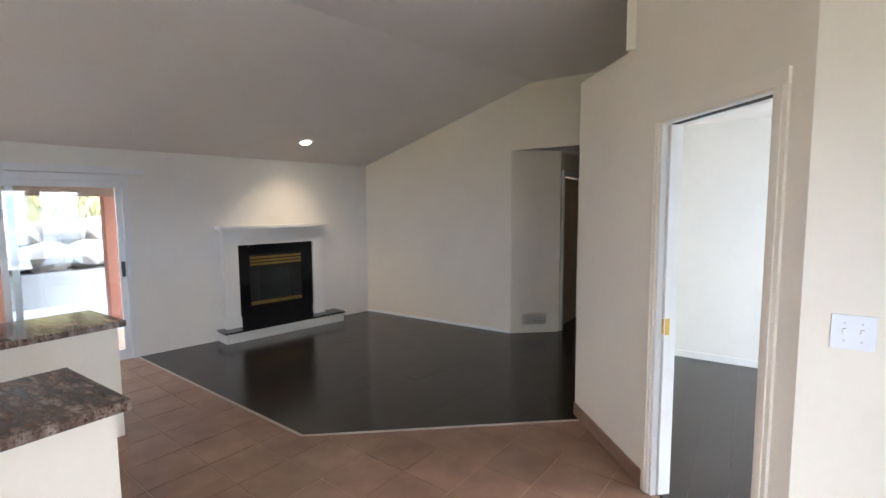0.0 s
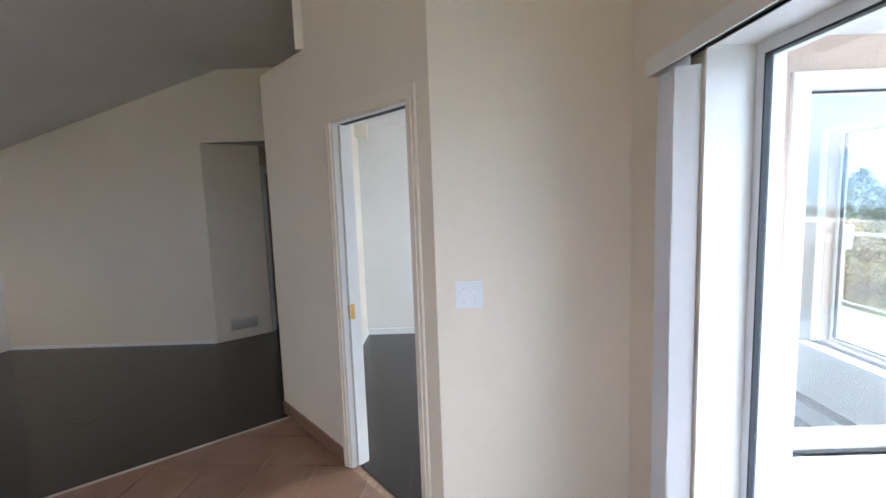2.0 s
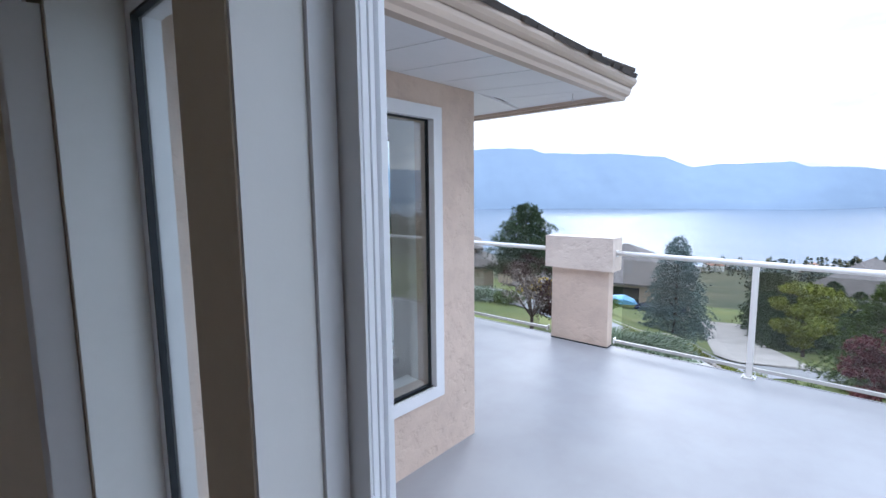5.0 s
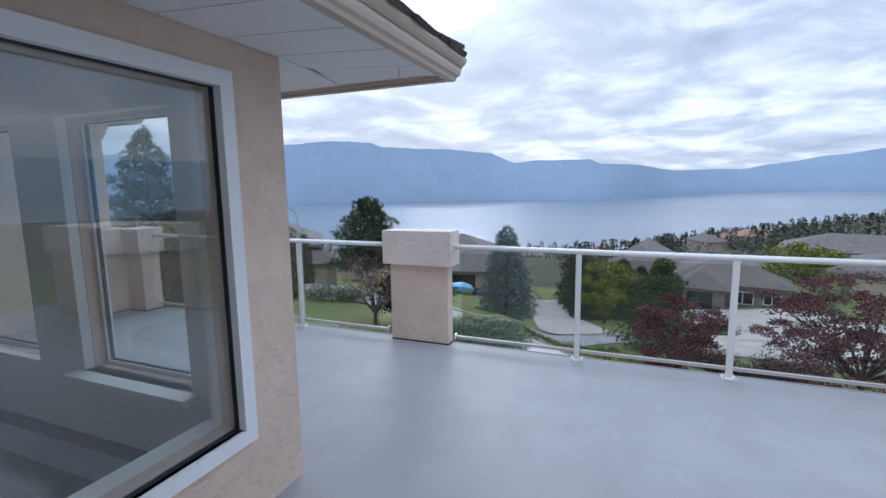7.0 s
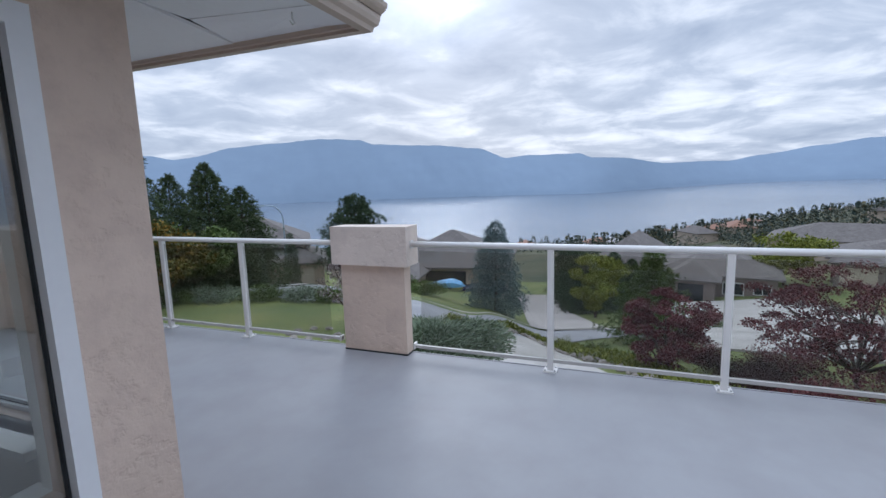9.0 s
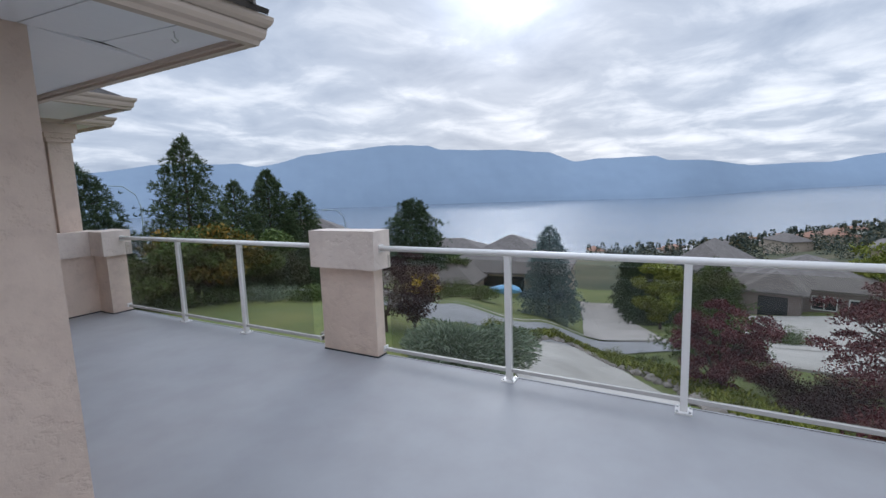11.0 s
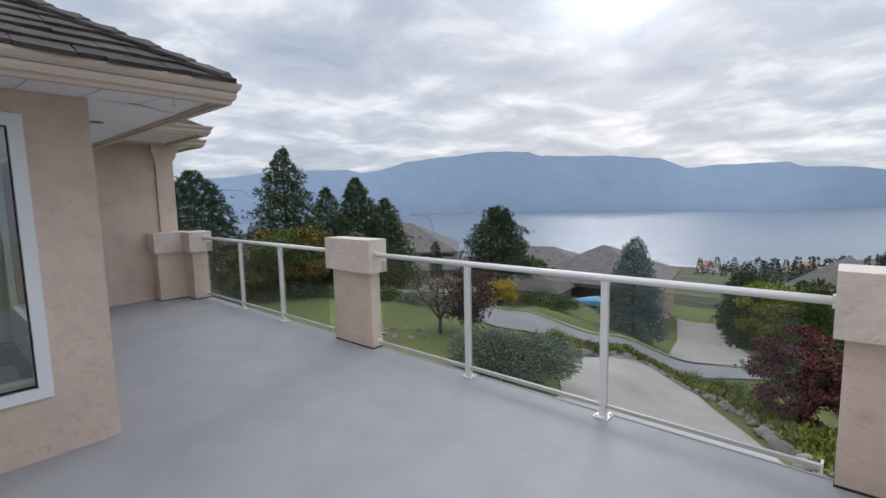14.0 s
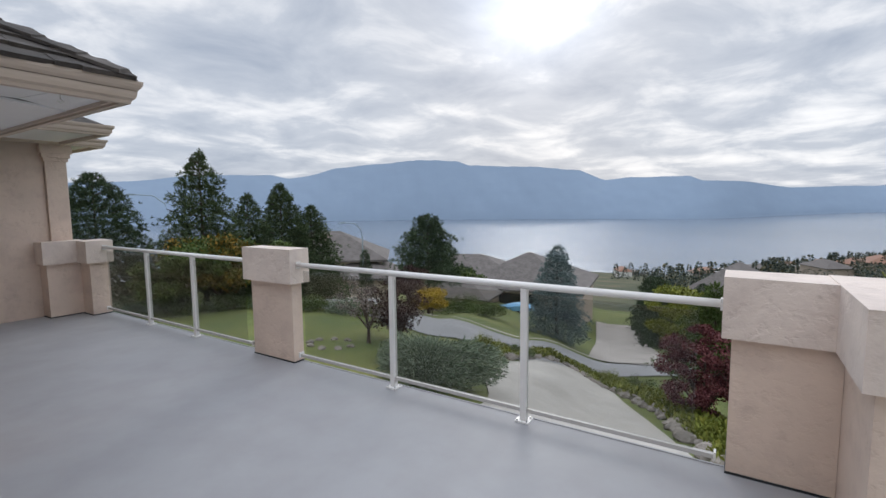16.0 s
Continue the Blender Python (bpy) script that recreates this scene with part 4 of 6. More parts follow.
def ribbon(name, mat, label, category, pts, width, lift, across=8, shift=0.0):
    line = smooth_path(pts, 14)
    bm = bmesh.new()
    rows = []
    for i, p in enumerate(line):
        d = (line[min(i + 1, len(line) - 1)] - line[max(i - 1, 0)]).normalized()
        side = Vector((-d.y, d.x))
        row = []
        for k in range(across + 1):
            q = p + side * (shift + width * (k / across - 0.5))
            row.append(bm.verts.new((q.x, q.y, ground_z(q.x, q.y) + lift)))
        rows.append(row)
    for a, b in zip(rows, rows[1:]):
        for k in range(across):
            bm.faces.new((a[k], b[k], b[k + 1], a[k + 1]))
    return structure(name, bm, mat, label, category)


ribbon("road", M["asphalt"], "pale grey worn asphalt street", "road", [(27, 22), (21.5, 16.5), (17.6, 12.2), (17.6, 8.6), (20.5, 6.7), (24.4, 5.1), (28.0, 1.8), (28.6, -3.5), (25.5, -12.0), (20, -22)], 4.5, 0.05)
ribbon("kerb", M["concrete"], "pale concrete kerb along the street", "kerb", [(17.6, 8.6), (20.5, 6.7), (24.4, 5.1), (28.0, 1.8), (28.6, -3.5), (25.5, -12.0)], 0.28, 0.15, 2, 2.38)
drive_edge = smooth_path([(7.0, 2.6), (11.3, 3.1), (14.6, 4.95), (18.4, 5.1), (21.0, 4.1), (19.4, 2.5), (17.2, 1.5), (14.0, 0.05), (10.6, -1.3), (7.0, -2.0)], 6)
drape("driveway", M["concrete"], "pale concrete driveway below the deck", "driveway", [(p.x, p.y) for p in drive_edge], 0.05)
ribbon("driveway_across", M["exposed"], "concrete driveway running down past the spruce", "driveway", [(29.4, 3.5), (36, 5.0), (45, 7.0), (62, 11.3)], 4.5, 0.09)
drape("driveway_court", M["concrete"], "bright concrete forecourt of the house across", "driveway", [(23.6, -2.6), (30.6, -2.4), (38, -2.0), (55.5, -4.2), (56, -14.5), (44, -19), (30, -19), (21.5, -11.5), (21.0, -6.0)], 0.10, 1.6)
drape("driveway_left", M["concrete"], "pale concrete drive of the garage house", "driveway", [(23.0, 15.5), (26.5, 15.6), (35, 24.0), (31.5, 28), (24, 20.5)], 0.11, 1.2)
drape("path_left", M["concrete"], "pale concrete pad beyond the lawn", "path", [(9.6, 20.6), (14.0, 19.6), (15.6, 23.0), (10, 24.5)], 0.06, 1.0)

# ---------------------------------------------------------------- plants


def leaf_material(name, lo, mid, hi, rough=0.7, sub=0.15):
    m = Nodes(name, mid, rough, spec=0.25)
    geo = m.add("ShaderNodeNewGeometry")
    c = m.ramp(geo.outputs["Random Per Island"], [(0.0, lo), (0.5, mid), (1.0, hi)])
    big = m.ramp(m.noise(0.9, 3.0), [(0.3, (0.7, 0.7, 0.7)), (0.7, (1.15, 1.15, 1.15))])
    m.base(m.mix(c, big, 1.0, "MULTIPLY"))
    return m.mat


M["pine"] = leaf_material("pine_needles", (0.034, 0.056, 0.030), (0.062, 0.094, 0.050), (0.105, 0.142, 0.072))
M["fir"] = leaf_material("fir_needles", (0.042, 0.068, 0.030), (0.076, 0.112, 0.048), (0.135, 0.165, 0.075))
M["spruce"] = leaf_material("blue_spruce_needles", (0.10, 0.15, 0.15), (0.17, 0.23, 0.225), (0.25, 0.32, 0.31))
M["juniper"] = leaf_material("juniper_sprays", (0.11, 0.155, 0.095), (0.19, 0.245, 0.155), (0.30, 0.345, 0.24))
M["maple"] = leaf_material("red_maple_leaves", (0.06, 0.016, 0.02), (0.135, 0.036, 0.04), (0.25, 0.10, 0.095))
M["yellow"] = leaf_material("yellow_leaves", (0.35, 0.22, 0.02), (0.55, 0.38, 0.03), (0.68, 0.50, 0.08))
M["autumn"] = leaf_material("autumn_leaves", (0.060, 0.085, 0.022), (0.120, 0.125, 0.028), (0.340, 0.190, 0.028))
M["green"] = leaf_material("green_leaves", (0.045, 0.075, 0.018), (0.083, 0.128, 0.030), (0.150, 0.195, 0.053))
M["lime"] = leaf_material("yellow_green_leaves", (0.105, 0.128, 0.022), (0.195, 0.225, 0.038), (0.315, 0.315, 0.060))
M["pale"] = leaf_material("pale_seed_heads", (0.16, 0.12, 0.11), (0.30, 0.25, 0.23), (0.48, 0.43, 0.40))
M["plum"] = leaf_material("dark_plum_leaves", (0.025, 0.014, 0.014), (0.05, 0.024, 0.022), (0.085, 0.04, 0.032))
m = Nodes("bark", (0.09, 0.065, 0.05), 0.95)
m.vary(6.0, 0.3, 50.0, (3, 3, 0.5))
M["bark"] = m.bump(m.noise(22.0, 5.0, 0.6, (3, 3, 0.6)), 0.7, 0.02).mat


class Blades:
    """Collects many small leaf or needle blades, each an island of its own, and links them as one part."""

    def __init__(self):
        self.v, self.f = [], []

    def blade(self, p, d, length, width, rnd, droop=0.0):
        d = d.normalized()
        side = d.cross(Vector((rnd.uniform(-1, 1), rnd.uniform(-1, 1), rnd.uniform(-1, 1))))
        if side.length < 1e-4:
            return
        side = side.normalized() * width * 0.5
        n = len(self.v)
        mid = p + d * length * 0.55 + Vector((0, 0, -droop * length * 0.3))
        tip = p + d * length + Vector((0, 0, -droop * length))
        self.v += [p, mid + side, tip, mid - side]
        self.f.append((n, n + 1, n + 2, n + 3))

    def link(self, name, mat, parent, label=""):
        me = bpy.data.meshes.new(name)
        me.from_pydata([tuple(v) for v in self.v], [], self.f)
        me.materials.append(mat)
        ob = new(name, me)
        ob.parent = parent
        if label:
            tagged(ob, label)
        return ob


def rand_dir(rnd):
    z = rnd.uniform(-1, 1)
    a = rnd.uniform(0, 2 * math.pi)
    r = math.sqrt(1 - z * z)
    return Vector((r * math.cos(a), r * math.sin(a), z))


def conifer(name, label, x, y, height, radius, mat, seed, skirt=0.06, whorls=22, ragged=0.3, blade=0.22, per=9, power=0.85, group=""):
    rnd = random.Random(seed)
    root = thing(name, label, "tree", group, at=(x, y, ground_z(x, y) - 0.05))
    bm = bmesh.new()
    lean = rnd.uniform(-0.02, 0.02) * height
    r0 = 0.022 * height
    tube(bm, [(lean * t, 0, height * t * 0.98) for t in (0, 0.2, 0.5, 0.8, 1)], r0, 8, [r0, r0 * 0.8, r0 * 0.5, r0 * 0.25, r0 * 0.06])
    leaves = Blades()
    shift = rnd.uniform(0, 50)

    def outline(t, a):
        """Reach of the boughs: narrower upwards, with bays and boughs that stand out."""
        bays = noise.noise(Vector((math.cos(a) * 2.2 + shift, math.sin(a) * 2.2, t * whorls * 0.4)))
        tier = 0.5 + 0.5 * math.sin(t * whorls * 2.1 + 2.5 * noise.noise(Vector((math.cos(a) + shift, math.sin(a), 2.0))))
        round_in = min(1.0, 0.72 + t * 3.5)
        return (radius * 1.12 * ((1 - t) ** power) * round_in + 0.03 * radius) * (1 + ragged * (1.5 * bays + 0.7 * (tier - 0.6)))

    for w in range(whorls):
        t = (w + 0.5) / whorls
        for b in range(3):
            a = rnd.uniform(0, 2 * math.pi)
            base = Vector((lean * t, 0, height * (skirt + (1 - skirt) * t)))
            d = Vector((math.cos(a), math.sin(a), 0.1 + 0.3 * t)) * outline(t, a)
            tube(bm, [base, base + d * 0.5, base + d * 0.85], 0.01, 5, [r0 * 0.2, r0 * 0.12, r0 * 0.05])
    needle = min(blade * 0.42, 0.125 if math.hypot(x, y) < 27 else 0.20)
    tufts = int(min(6200, 26 * per * (height * radius) ** 0.9 * 0.035 / (needle * needle)))
    done = 0
    while done < tufts:
        t, a = rnd.random(), rnd.uniform(0, 2 * math.pi)
        if rnd.random() > 0.12 + (1 - t) ** power:
            continue
        done += 1
        f = rnd.random() ** 0.45
        r = outline(t, a) * f * (1.16 if rnd.random() < 0.12 else 1.0)
        z = height * (skirt + (1 - skirt) * t) + rnd.uniform(-0.02, 0.02) * height - 0.10 * r
        p = Vector((lean * t + math.cos(a) * r, math.sin(a) * r, max(0.05, z)))
        d = Vector((math.cos(a), math.sin(a), 0.15 + 0.7 * t))
        for _ in range(8):
            leaves.blade(p, d * 0.9 + rand_dir(rnd) * 0.85, needle * rnd.uniform(0.9, 2.0), needle * rnd.uniform(0.16, 0.28), rnd, 0.12)
    for _ in range(12):
        leaves.blade(Vector((lean, 0, height * 0.97)), Vector((rnd.uniform(-0.4, 0.4), rnd.uniform(-0.4, 0.4), 1)), blade, blade * 0.25, rnd)
    part("trunk", bm, M["bark"], root)
    leaves.link("crown", mat, root)
    return root


def broadleaf(name, label, x, y, height, radius, mat, seed, leaf=0.12, clumps=26, per=110, trunk=0.35, flat=0.8, open_=0.0, category="tree", group="", limbs=7, pads=0.55, clump=(0.20, 0.40)):
    """Trunk and forking limbs with leaf clumps of uneven size round their ends."""
    rnd = random.Random(seed)
    root = thing(name, label, category, group, at=(x, y, ground_z(x, y) - 0.05))
    bm = bmesh.new()
    leaves = Blades()
    r0 = 0.018 * height + 0.012
    fork = Vector((rnd.uniform(-0.05, 0.05) * height, 0, height * trunk))
    tube(bm, [(0, 0, 0), fork * 0.6 + Vector((0.02, 0.02, 0)), fork], r0, 7, [r0 * 1.3, r0, r0 * 0.85])
    ends = []
    for k in range(limbs):
        a = 2 * math.pi * k / limbs + rnd.uniform(-0.4, 0.4)
        r = radius * rnd.uniform(0.45, 0.85)
        end = Vector((math.cos(a) * r, math.sin(a) * r, height * rnd.uniform(trunk + 0.18, 0.92)))
        mid = fork.lerp(end, 0.5) + Vector((0, 0, 0.06 * height))
        tube(bm, [fork, mid, end], r0, 6, [r0 * 0.6, r0 * 0.4, r0 * 0.12])
        ends += [mid, end]
        for _ in range(2):
            e2 = mid + Vector((rnd.uniform(-1, 1) * radius * 0.5, rnd.uniform(-1, 1) * radius * 0.5, rnd.uniform(0.0, 0.3) * height))
            tube(bm, [mid, mid.lerp(e2, 0.5) + Vector((0, 0, 0.03)), e2], r0, 5, [r0 * 0.3, r0 * 0.2, r0 * 0.06])
            ends.append(e2)
    for c in range(clumps):
        if c < len(ends):
            p = ends[c]
        else:
            d = rand_dir(rnd)
            zc = height * (trunk + 1.0) / 2
            k = rnd.uniform(0.45, 0.85)
            p = Vector((d.x * radius * k, d.y * radius * k, zc + d.z * height * (1 - trunk) * 0.46 * flat))
        size = radius * rnd.uniform(*clump)
        fine = leaf * 0.78
        for _ in range(int(4.2 * per * rnd.uniform(0.5, 1.3) * (1 - open_))):
            d = rand_dir(rnd) * (rnd.random() ** 0.45)
            q = p + Vector((d.x * size, d.y * size, d.z * size * pads - (0.25 * (d.x * d.x + d.y * d.y) * size if pads < 0.4 else 0)))
            leaves.blade(q, rand_dir(rnd) + Vector((0, 0, -0.2)), fine * rnd.uniform(0.6, 1.4), fine * rnd.uniform(0.5, 0.9), rnd)
    part("trunk", bm, M["bark"], root)
    leaves.link("crown", mat, root)
    return root


def shrub(name, label, x, y, height, radius, mat, seed, leaf=0.14, count=1800, spiky=0.6, stretch=(1, 1), group=""):
    """A low bush: stems from one crown, sprays that point out and up, an uneven outline."""
    rnd = random.Random(seed)
    root = thing(name, label, "shrub", group, at=(x, y, ground_z(x, y) - 0.04))
    bm = bmesh.new()
    leaves = Blades()
    lobes = [(rnd.uniform(0, 6.28), rnd.uniform(0.2, 0.75), rnd.uniform(0.35, 0.6), rnd.uniform(0.55, 1.0)) for _ in range(11)]
    for a, r, s, h in lobes:
        tube(bm, [(0, 0, 0), (math.cos(a) * r * radius * 0.4, math.sin(a) * r * radius * 0.4, height * h * 0.4), (math.cos(a) * r * radius, math.sin(a) * r * radius, height * h * 0.8)],
             0.02, 5, [0.03, 0.02, 0.006])
    leaf *= 0.55
    for _ in range(int(count * 2.6)):
        a, r, s, h = rnd.choice(lobes)
        d = rand_dir(rnd) * (rnd.random() ** 0.4)
        p = Vector(((math.cos(a) * r + d.x * s) * radius * stretch[0], (math.sin(a) * r + d.y * s) * radius * stretch[1], height * h * (0.5 + 0.5 * d.z)))
        out = Vector((p.x, p.y, height * 0.35)).normalized()
        leaves.blade(p, out * spiky + rand_dir(rnd) * (1 - spiky * 0.5), leaf * rnd.uniform(0.6, 1.4), leaf * rnd.uniform(0.25, 0.5) * (1.6 - spiky), rnd)
    part("stems", bm, M["bark"], root)
    leaves.link("foliage", mat, root)
    return root


conifer("pine_tree", "bushy dark green pine at the edge of the lawn", 10.9, 19.6, 5.4, 2.3, M["pine"], 11, 0.03, 18, 0.3, 0.34, 11, 0.5)
conifer("fir_tree", "tall open dark fir beyond the lawn", 13.7, 17.2, 6.2, 2.0, M["fir"], 12, 0.05, 22, 0.4, 0.28, 8, 0.75)
conifer("fir_tree", "smaller dark fir between the tall ones", 16.3, 17.9, 4.9, 1.6, M["fir"], 13, 0.05, 18, 0.45, 0.28, 8, 0.7)
conifer("fir_tree", "dense pointed green fir beside the street", 18.4, 18.2, 5.8, 2.0, M["fir"], 14, 0.02, 24, 0.28, 0.30, 11, 0.75)
conifer("fir_tree", "dense green fir leaning on its taller neighbour", 20.0, 18.0, 5.0, 1.9, M["fir"], 15, 0.02, 22, 0.3, 0.30, 10, 0.7)
conifer("pine_tree", "round-headed dark pine in front of the lake", 37.5, 22.5, 9.0, 2.7, M["pine"], 16, 0.35, 13, 0.4, 0.5, 12, 0.42)
conifer("blue_spruce", "dense blue-green spruce on the corner lawn", 30.4, 8.1, 5.7, 1.7, M["spruce"], 17, 0.0, 24, 0.24, 0.24, 15, 0.55)
conifer("cypress", "narrow dark columnar cypress by the garage house", 32.5, 25.5, 4.2, 0.6, M["pine"], 18, 0.02, 18, 0.2, 0.2, 8, 0.35)
broadleaf("autumn_tree", "green bush tree turning orange at its top", 13.2, 15.3, 3.4, 1.9, M["autumn"], 21, 0.15, 30, 120, 0.15, 1.0)
broadleaf("green_tree", "dark green shrubby tree on the lawn edge", 11.9, 15.6, 2.6, 1.7, M["green"], 22, 0.15, 30, 120, 0.12, 1.0)
broadleaf("green_tree", "dark leafy tree at the back of the lawn", 15.3, 15.9, 2.9, 1.7, M["green"], 23, 0.15, 30, 120, 0.12, 1.0)
shrub("juniper_bush", "wide grey-green juniper spilling over the driveway", 10.95, 4.35, 0.98, 1.42, M["juniper"], 31, 0.19, 11000, 0.95, (1.0, 1.1))
broadleaf("small_tree", "slight young tree with pale dried flower heads", 11.9, 6.8, 2.0, 0.75, M["pale"], 33, 0.06, 22, 40, 0.2, 1.0, 0.55)
broadleaf("plum_bush", "dark plum-coloured bush by the street", 12.9, 6.6, 1.9, 1.0, M["plum"], 34, 0.08, 34, 60, 0.12, 1.0, 0.2)
broadleaf("plum_tree", "bare reddish small tree beside the drive", 21.5, 12.8, 2.3, 1.2, M["plum"], 35, 0.10, 20, 60, 0.3, 1.0)
broadleaf("yellow_tree", "bright yellow spreading shrub on the far lawn", 27.3, 15.2, 1.7, 1.5, M["yellow"], 36, 0.16, 22, 90, 0.25, 0.7)
shrub("hedge_bush", "clipped green bush in front of the house", 29.6, 12.6, 1.15, 1.5, M["green"], 37, 0.16, 1800, 0.3)
shrub("hedge_bush", "dark green bush near the yellow shrub", 31.5, 15.5, 1.5, 2.0, M["green"], 38, 0.2, 1800, 0.3)
for i, (x, y, h, r) in enumerate(((46.5, 3.6, 5.6, 1.7), (50.5, 4.6, 6.0, 1.9), (54.5, 5.6, 6.2, 2.0), (59.0, 7.0, 6.2, 2.0), (52.0, 1.4, 5.6, 2.0), (48.0, -0.2, 5.0, 1.8))):
    conifer("hedge_tree", "dark evergreen in the row along the drive", x, y, h, r, M["pine"], 41 + i, 0.02, 16, 0.3, 0.4, 9, 0.55, "evergreens along the drive")
broadleaf("lime_tree", "yellow-green leafy tree beside the drive", 41.0, 2.6, 5.4, 2.3, M["lime"], 46, 0.22, 32, 120, 0.15, 1.0)
conifer("fir_tree", "fresh green pine above the red maples", 24.0, -0.5, 4.1, 1.6, M["green"], 47, 0.05, 16, 0.45, 0.36, 9, 0.6)
broadleaf("red_maple", "dense dark red maple below the deck", 17.0, -0.5, 2.5, 1.35, M["maple"], 51, 0.085, 74, 60, 0.05, 1.1, 0.0, limbs=9, pads=0.35, clump=(0.14, 0.28))
broadleaf("red_maple", "large spreading red maple with bare inner limbs", 16.2, -4.7, 3.2, 2.8, M["maple"], 52, 0.09, 92, 62, 0.12, 1.0, 0.0, limbs=14, pads=0.26, clump=(0.10, 0.20))
for i, (x, y, h, r) in enumerate(((13.6, -3.4, 0.7, 1.0), (12.4, -4.9, 0.8, 1.1), (14.8, -5.7, 0.9, 1.2), (14.6, -2.2, 0.6, 0.8), (11.2, -6.0, 0.8, 1.0), (17.6, -2.4, 0.7, 1.1), (18.6, -3.9, 0.7, 1.2), (15.9, -3.0, 0.7, 1.0), (19.6, -1.9, 0.6, 1.0))):
    shrub("low_plum_bush", "low dark red bush on the bank under the maple", x, y, h, r, M["plum"] if i % 2 else M["maple"], 80 + i, 0.13, 1500, 0.4, (1, 1), "dark bushes under the maple")
shrub("garden_bush", "round green bush on the island bed", 34.5, -4.3, 1.2, 1.4, M["green"], 53, 0.16, 1300, 0.3)
broadleaf("lime_tree", "olive green tree behind the house roof", 66.0, -17.0, 6.0, 4.2, M["lime"], 54, 0.4, 30, 90, 0.2, 1.0)
broadleaf("green_tree", "leafy tree behind the garage house", 48.0, 24.5, 4.2, 3.0, M["green"], 55, 0.35, 26, 90, 0.2, 1.0)

for i, (x, y, h, r) in enumerate(((13.0, 14.4, 0.6, 0.9), (13.9, 13.2, 0.65, 0.9), (14.6, 12.0, 0.6, 0.85), (15.2, 10.8, 0.6, 0.8), (15.2, 9.6, 0.55, 0.7), (10.6, 16.6, 0.7, 1.0), (11.6, 15.4, 0.7, 0.9))):
    shrub("low_hedge", "low spreading evergreen edging the lawn", x, y, h, r, M["juniper"] if i % 2 else M["green"], 60 + i, 0.16, 900, 0.6, (1, 1), "evergreens edging the lawn")
for i, (x, y) in enumerate(((16.6, 5.9), (18.6, 5.6), (21.6, 3.0), (20.2, 1.6))):
    shrub("low_bush", "small green bush on the rocky bank", x, y, 0.6, 0.6, M["green"] if i % 2 else M["lime"], 70 + i, 0.12, 700, 0.5, (1, 1), "bushes on the bank")

# ground cover and rocks along the far edge of the driveway
bank = smooth_path([(14.6, 5.3), (17.8, 6.0), (21.3, 4.4), (18.9, 1.4), (14.8, -0.7), (10.9, -1.9), (8.0, -2.4)], 10)
rnd = random.Random(5)
cover = Blades()
for p in bank:
    for _ in range(260):
        a, r = rnd.uniform(0, 6.283), 0.75 * math.sqrt(rnd.random())
        x, y = p.x + 0.30 + math.cos(a) * r, p.y - 0.12 + math.sin(a) * r * (0.5 if p.y > 4 else 1)
        hgt = 0.30 * (0.5 + 0.8 * noise.noise(Vector((x * 0.9, y * 0.9, 0))) ** 2 + 0.3 * rnd.random())
        cover.blade(Vector((x, y, ground_z(x, y) + rnd.random() * hgt)), Vector((rnd.uniform(-1, 1), rnd.uniform(-1, 1), 0.9)), 0.16, 0.07, rnd)
gc = tagged(new("ground_cover"), "low green creeping plants on the rocky bank", "plants", kind="stuff")
cover.link("foliage", M["lime"], gc)
rock_m = Nodes("garden_rock", (0.34, 0.30, 0.26), 0.9)
rock_m.vary(3.0, 0.25, 30.0).per_object(0.35)
M["rock"] = rock_m.bump(rock_m.noise(12.0, 5.0), 0.6, 0.03).mat
rock_meshes = []
for k in range(6):
    bm = bmesh.new()
    bmesh.ops.create_icosphere(bm, subdivisions=2, radius=0.2)
    for v in bm.verts:
        v.co *= 1 + 0.45 * noise.noise(v.co * 5 + Vector((k * 7, 0, 0)))
        v.co.z *= 0.6
    rock_meshes.append(finish("rock", bm, M["rock"]))
edge_line = smooth_path([(14.4, 5.0), (17.7, 5.6), (20.9, 4.3), (18.4, 1.5), (14.4, -0.3), (10.8, -1.6)], 18)
for i, p in enumerate(edge_line):
    s = rnd.uniform(0.5, 1.25)
    x, y = p.x + rnd.uniform(-0.15, 0.15), p.y + rnd.uniform(-0.15, 0.15)
    ob = new("garden_rock", rock_meshes[i % 6])
    ob.matrix_basis = pose(x, y, ground_z(x, y) + 0.06, rnd.uniform(-15, 15), 0, rnd.uniform(0, 360)) @ Matrix.Diagonal((s, s, s, 1))
    tagged(ob, "rough tan rock edging the concrete driveway", "rock", "rocks along the driveway")
for i in range(8):
    x, y = 11.2 + 0.35 * math.cos(i * 0.7) * 1.6, 7.4 + 0.35 * math.sin(i * 0.7) * 1.6
    ob = new("garden_rock", rock_meshes[i % 6])
    ob.matrix_basis = pose(x, y, ground_z(x, y) + 0.02, 0, 0, i * 50) @ Matrix.Diagonal((0.5, 0.5, 0.5, 1))
    tagged(ob, "small pale rock ringing the young tree", "rock", "rocks round the young tree")

# ---------------------------------------------------------------- neighbouring houses
m = Nodes("asphalt_shingle", (0.17, 0.15, 0.14), 0.9).world()
a = m.ramp(m.noise(1.2, 6.0, 0.7), [(0.3, (0.13, 0.115, 0.105)), (0.7, (0.22, 0.195, 0.18))])
b = m.ramp(m.noise(3.0, 2.0, 0.5, (1, 1, 9)), [(0.35, (0.7, 0.7, 0.7)), (0.6, (1, 1, 1))])
M["shingle"] = m.base(m.mix(a, b, 1.0, "MULTIPLY")).mat
M["siding"] = painted("beige_siding", (0.50, 0.41, 0.33), 0.8)
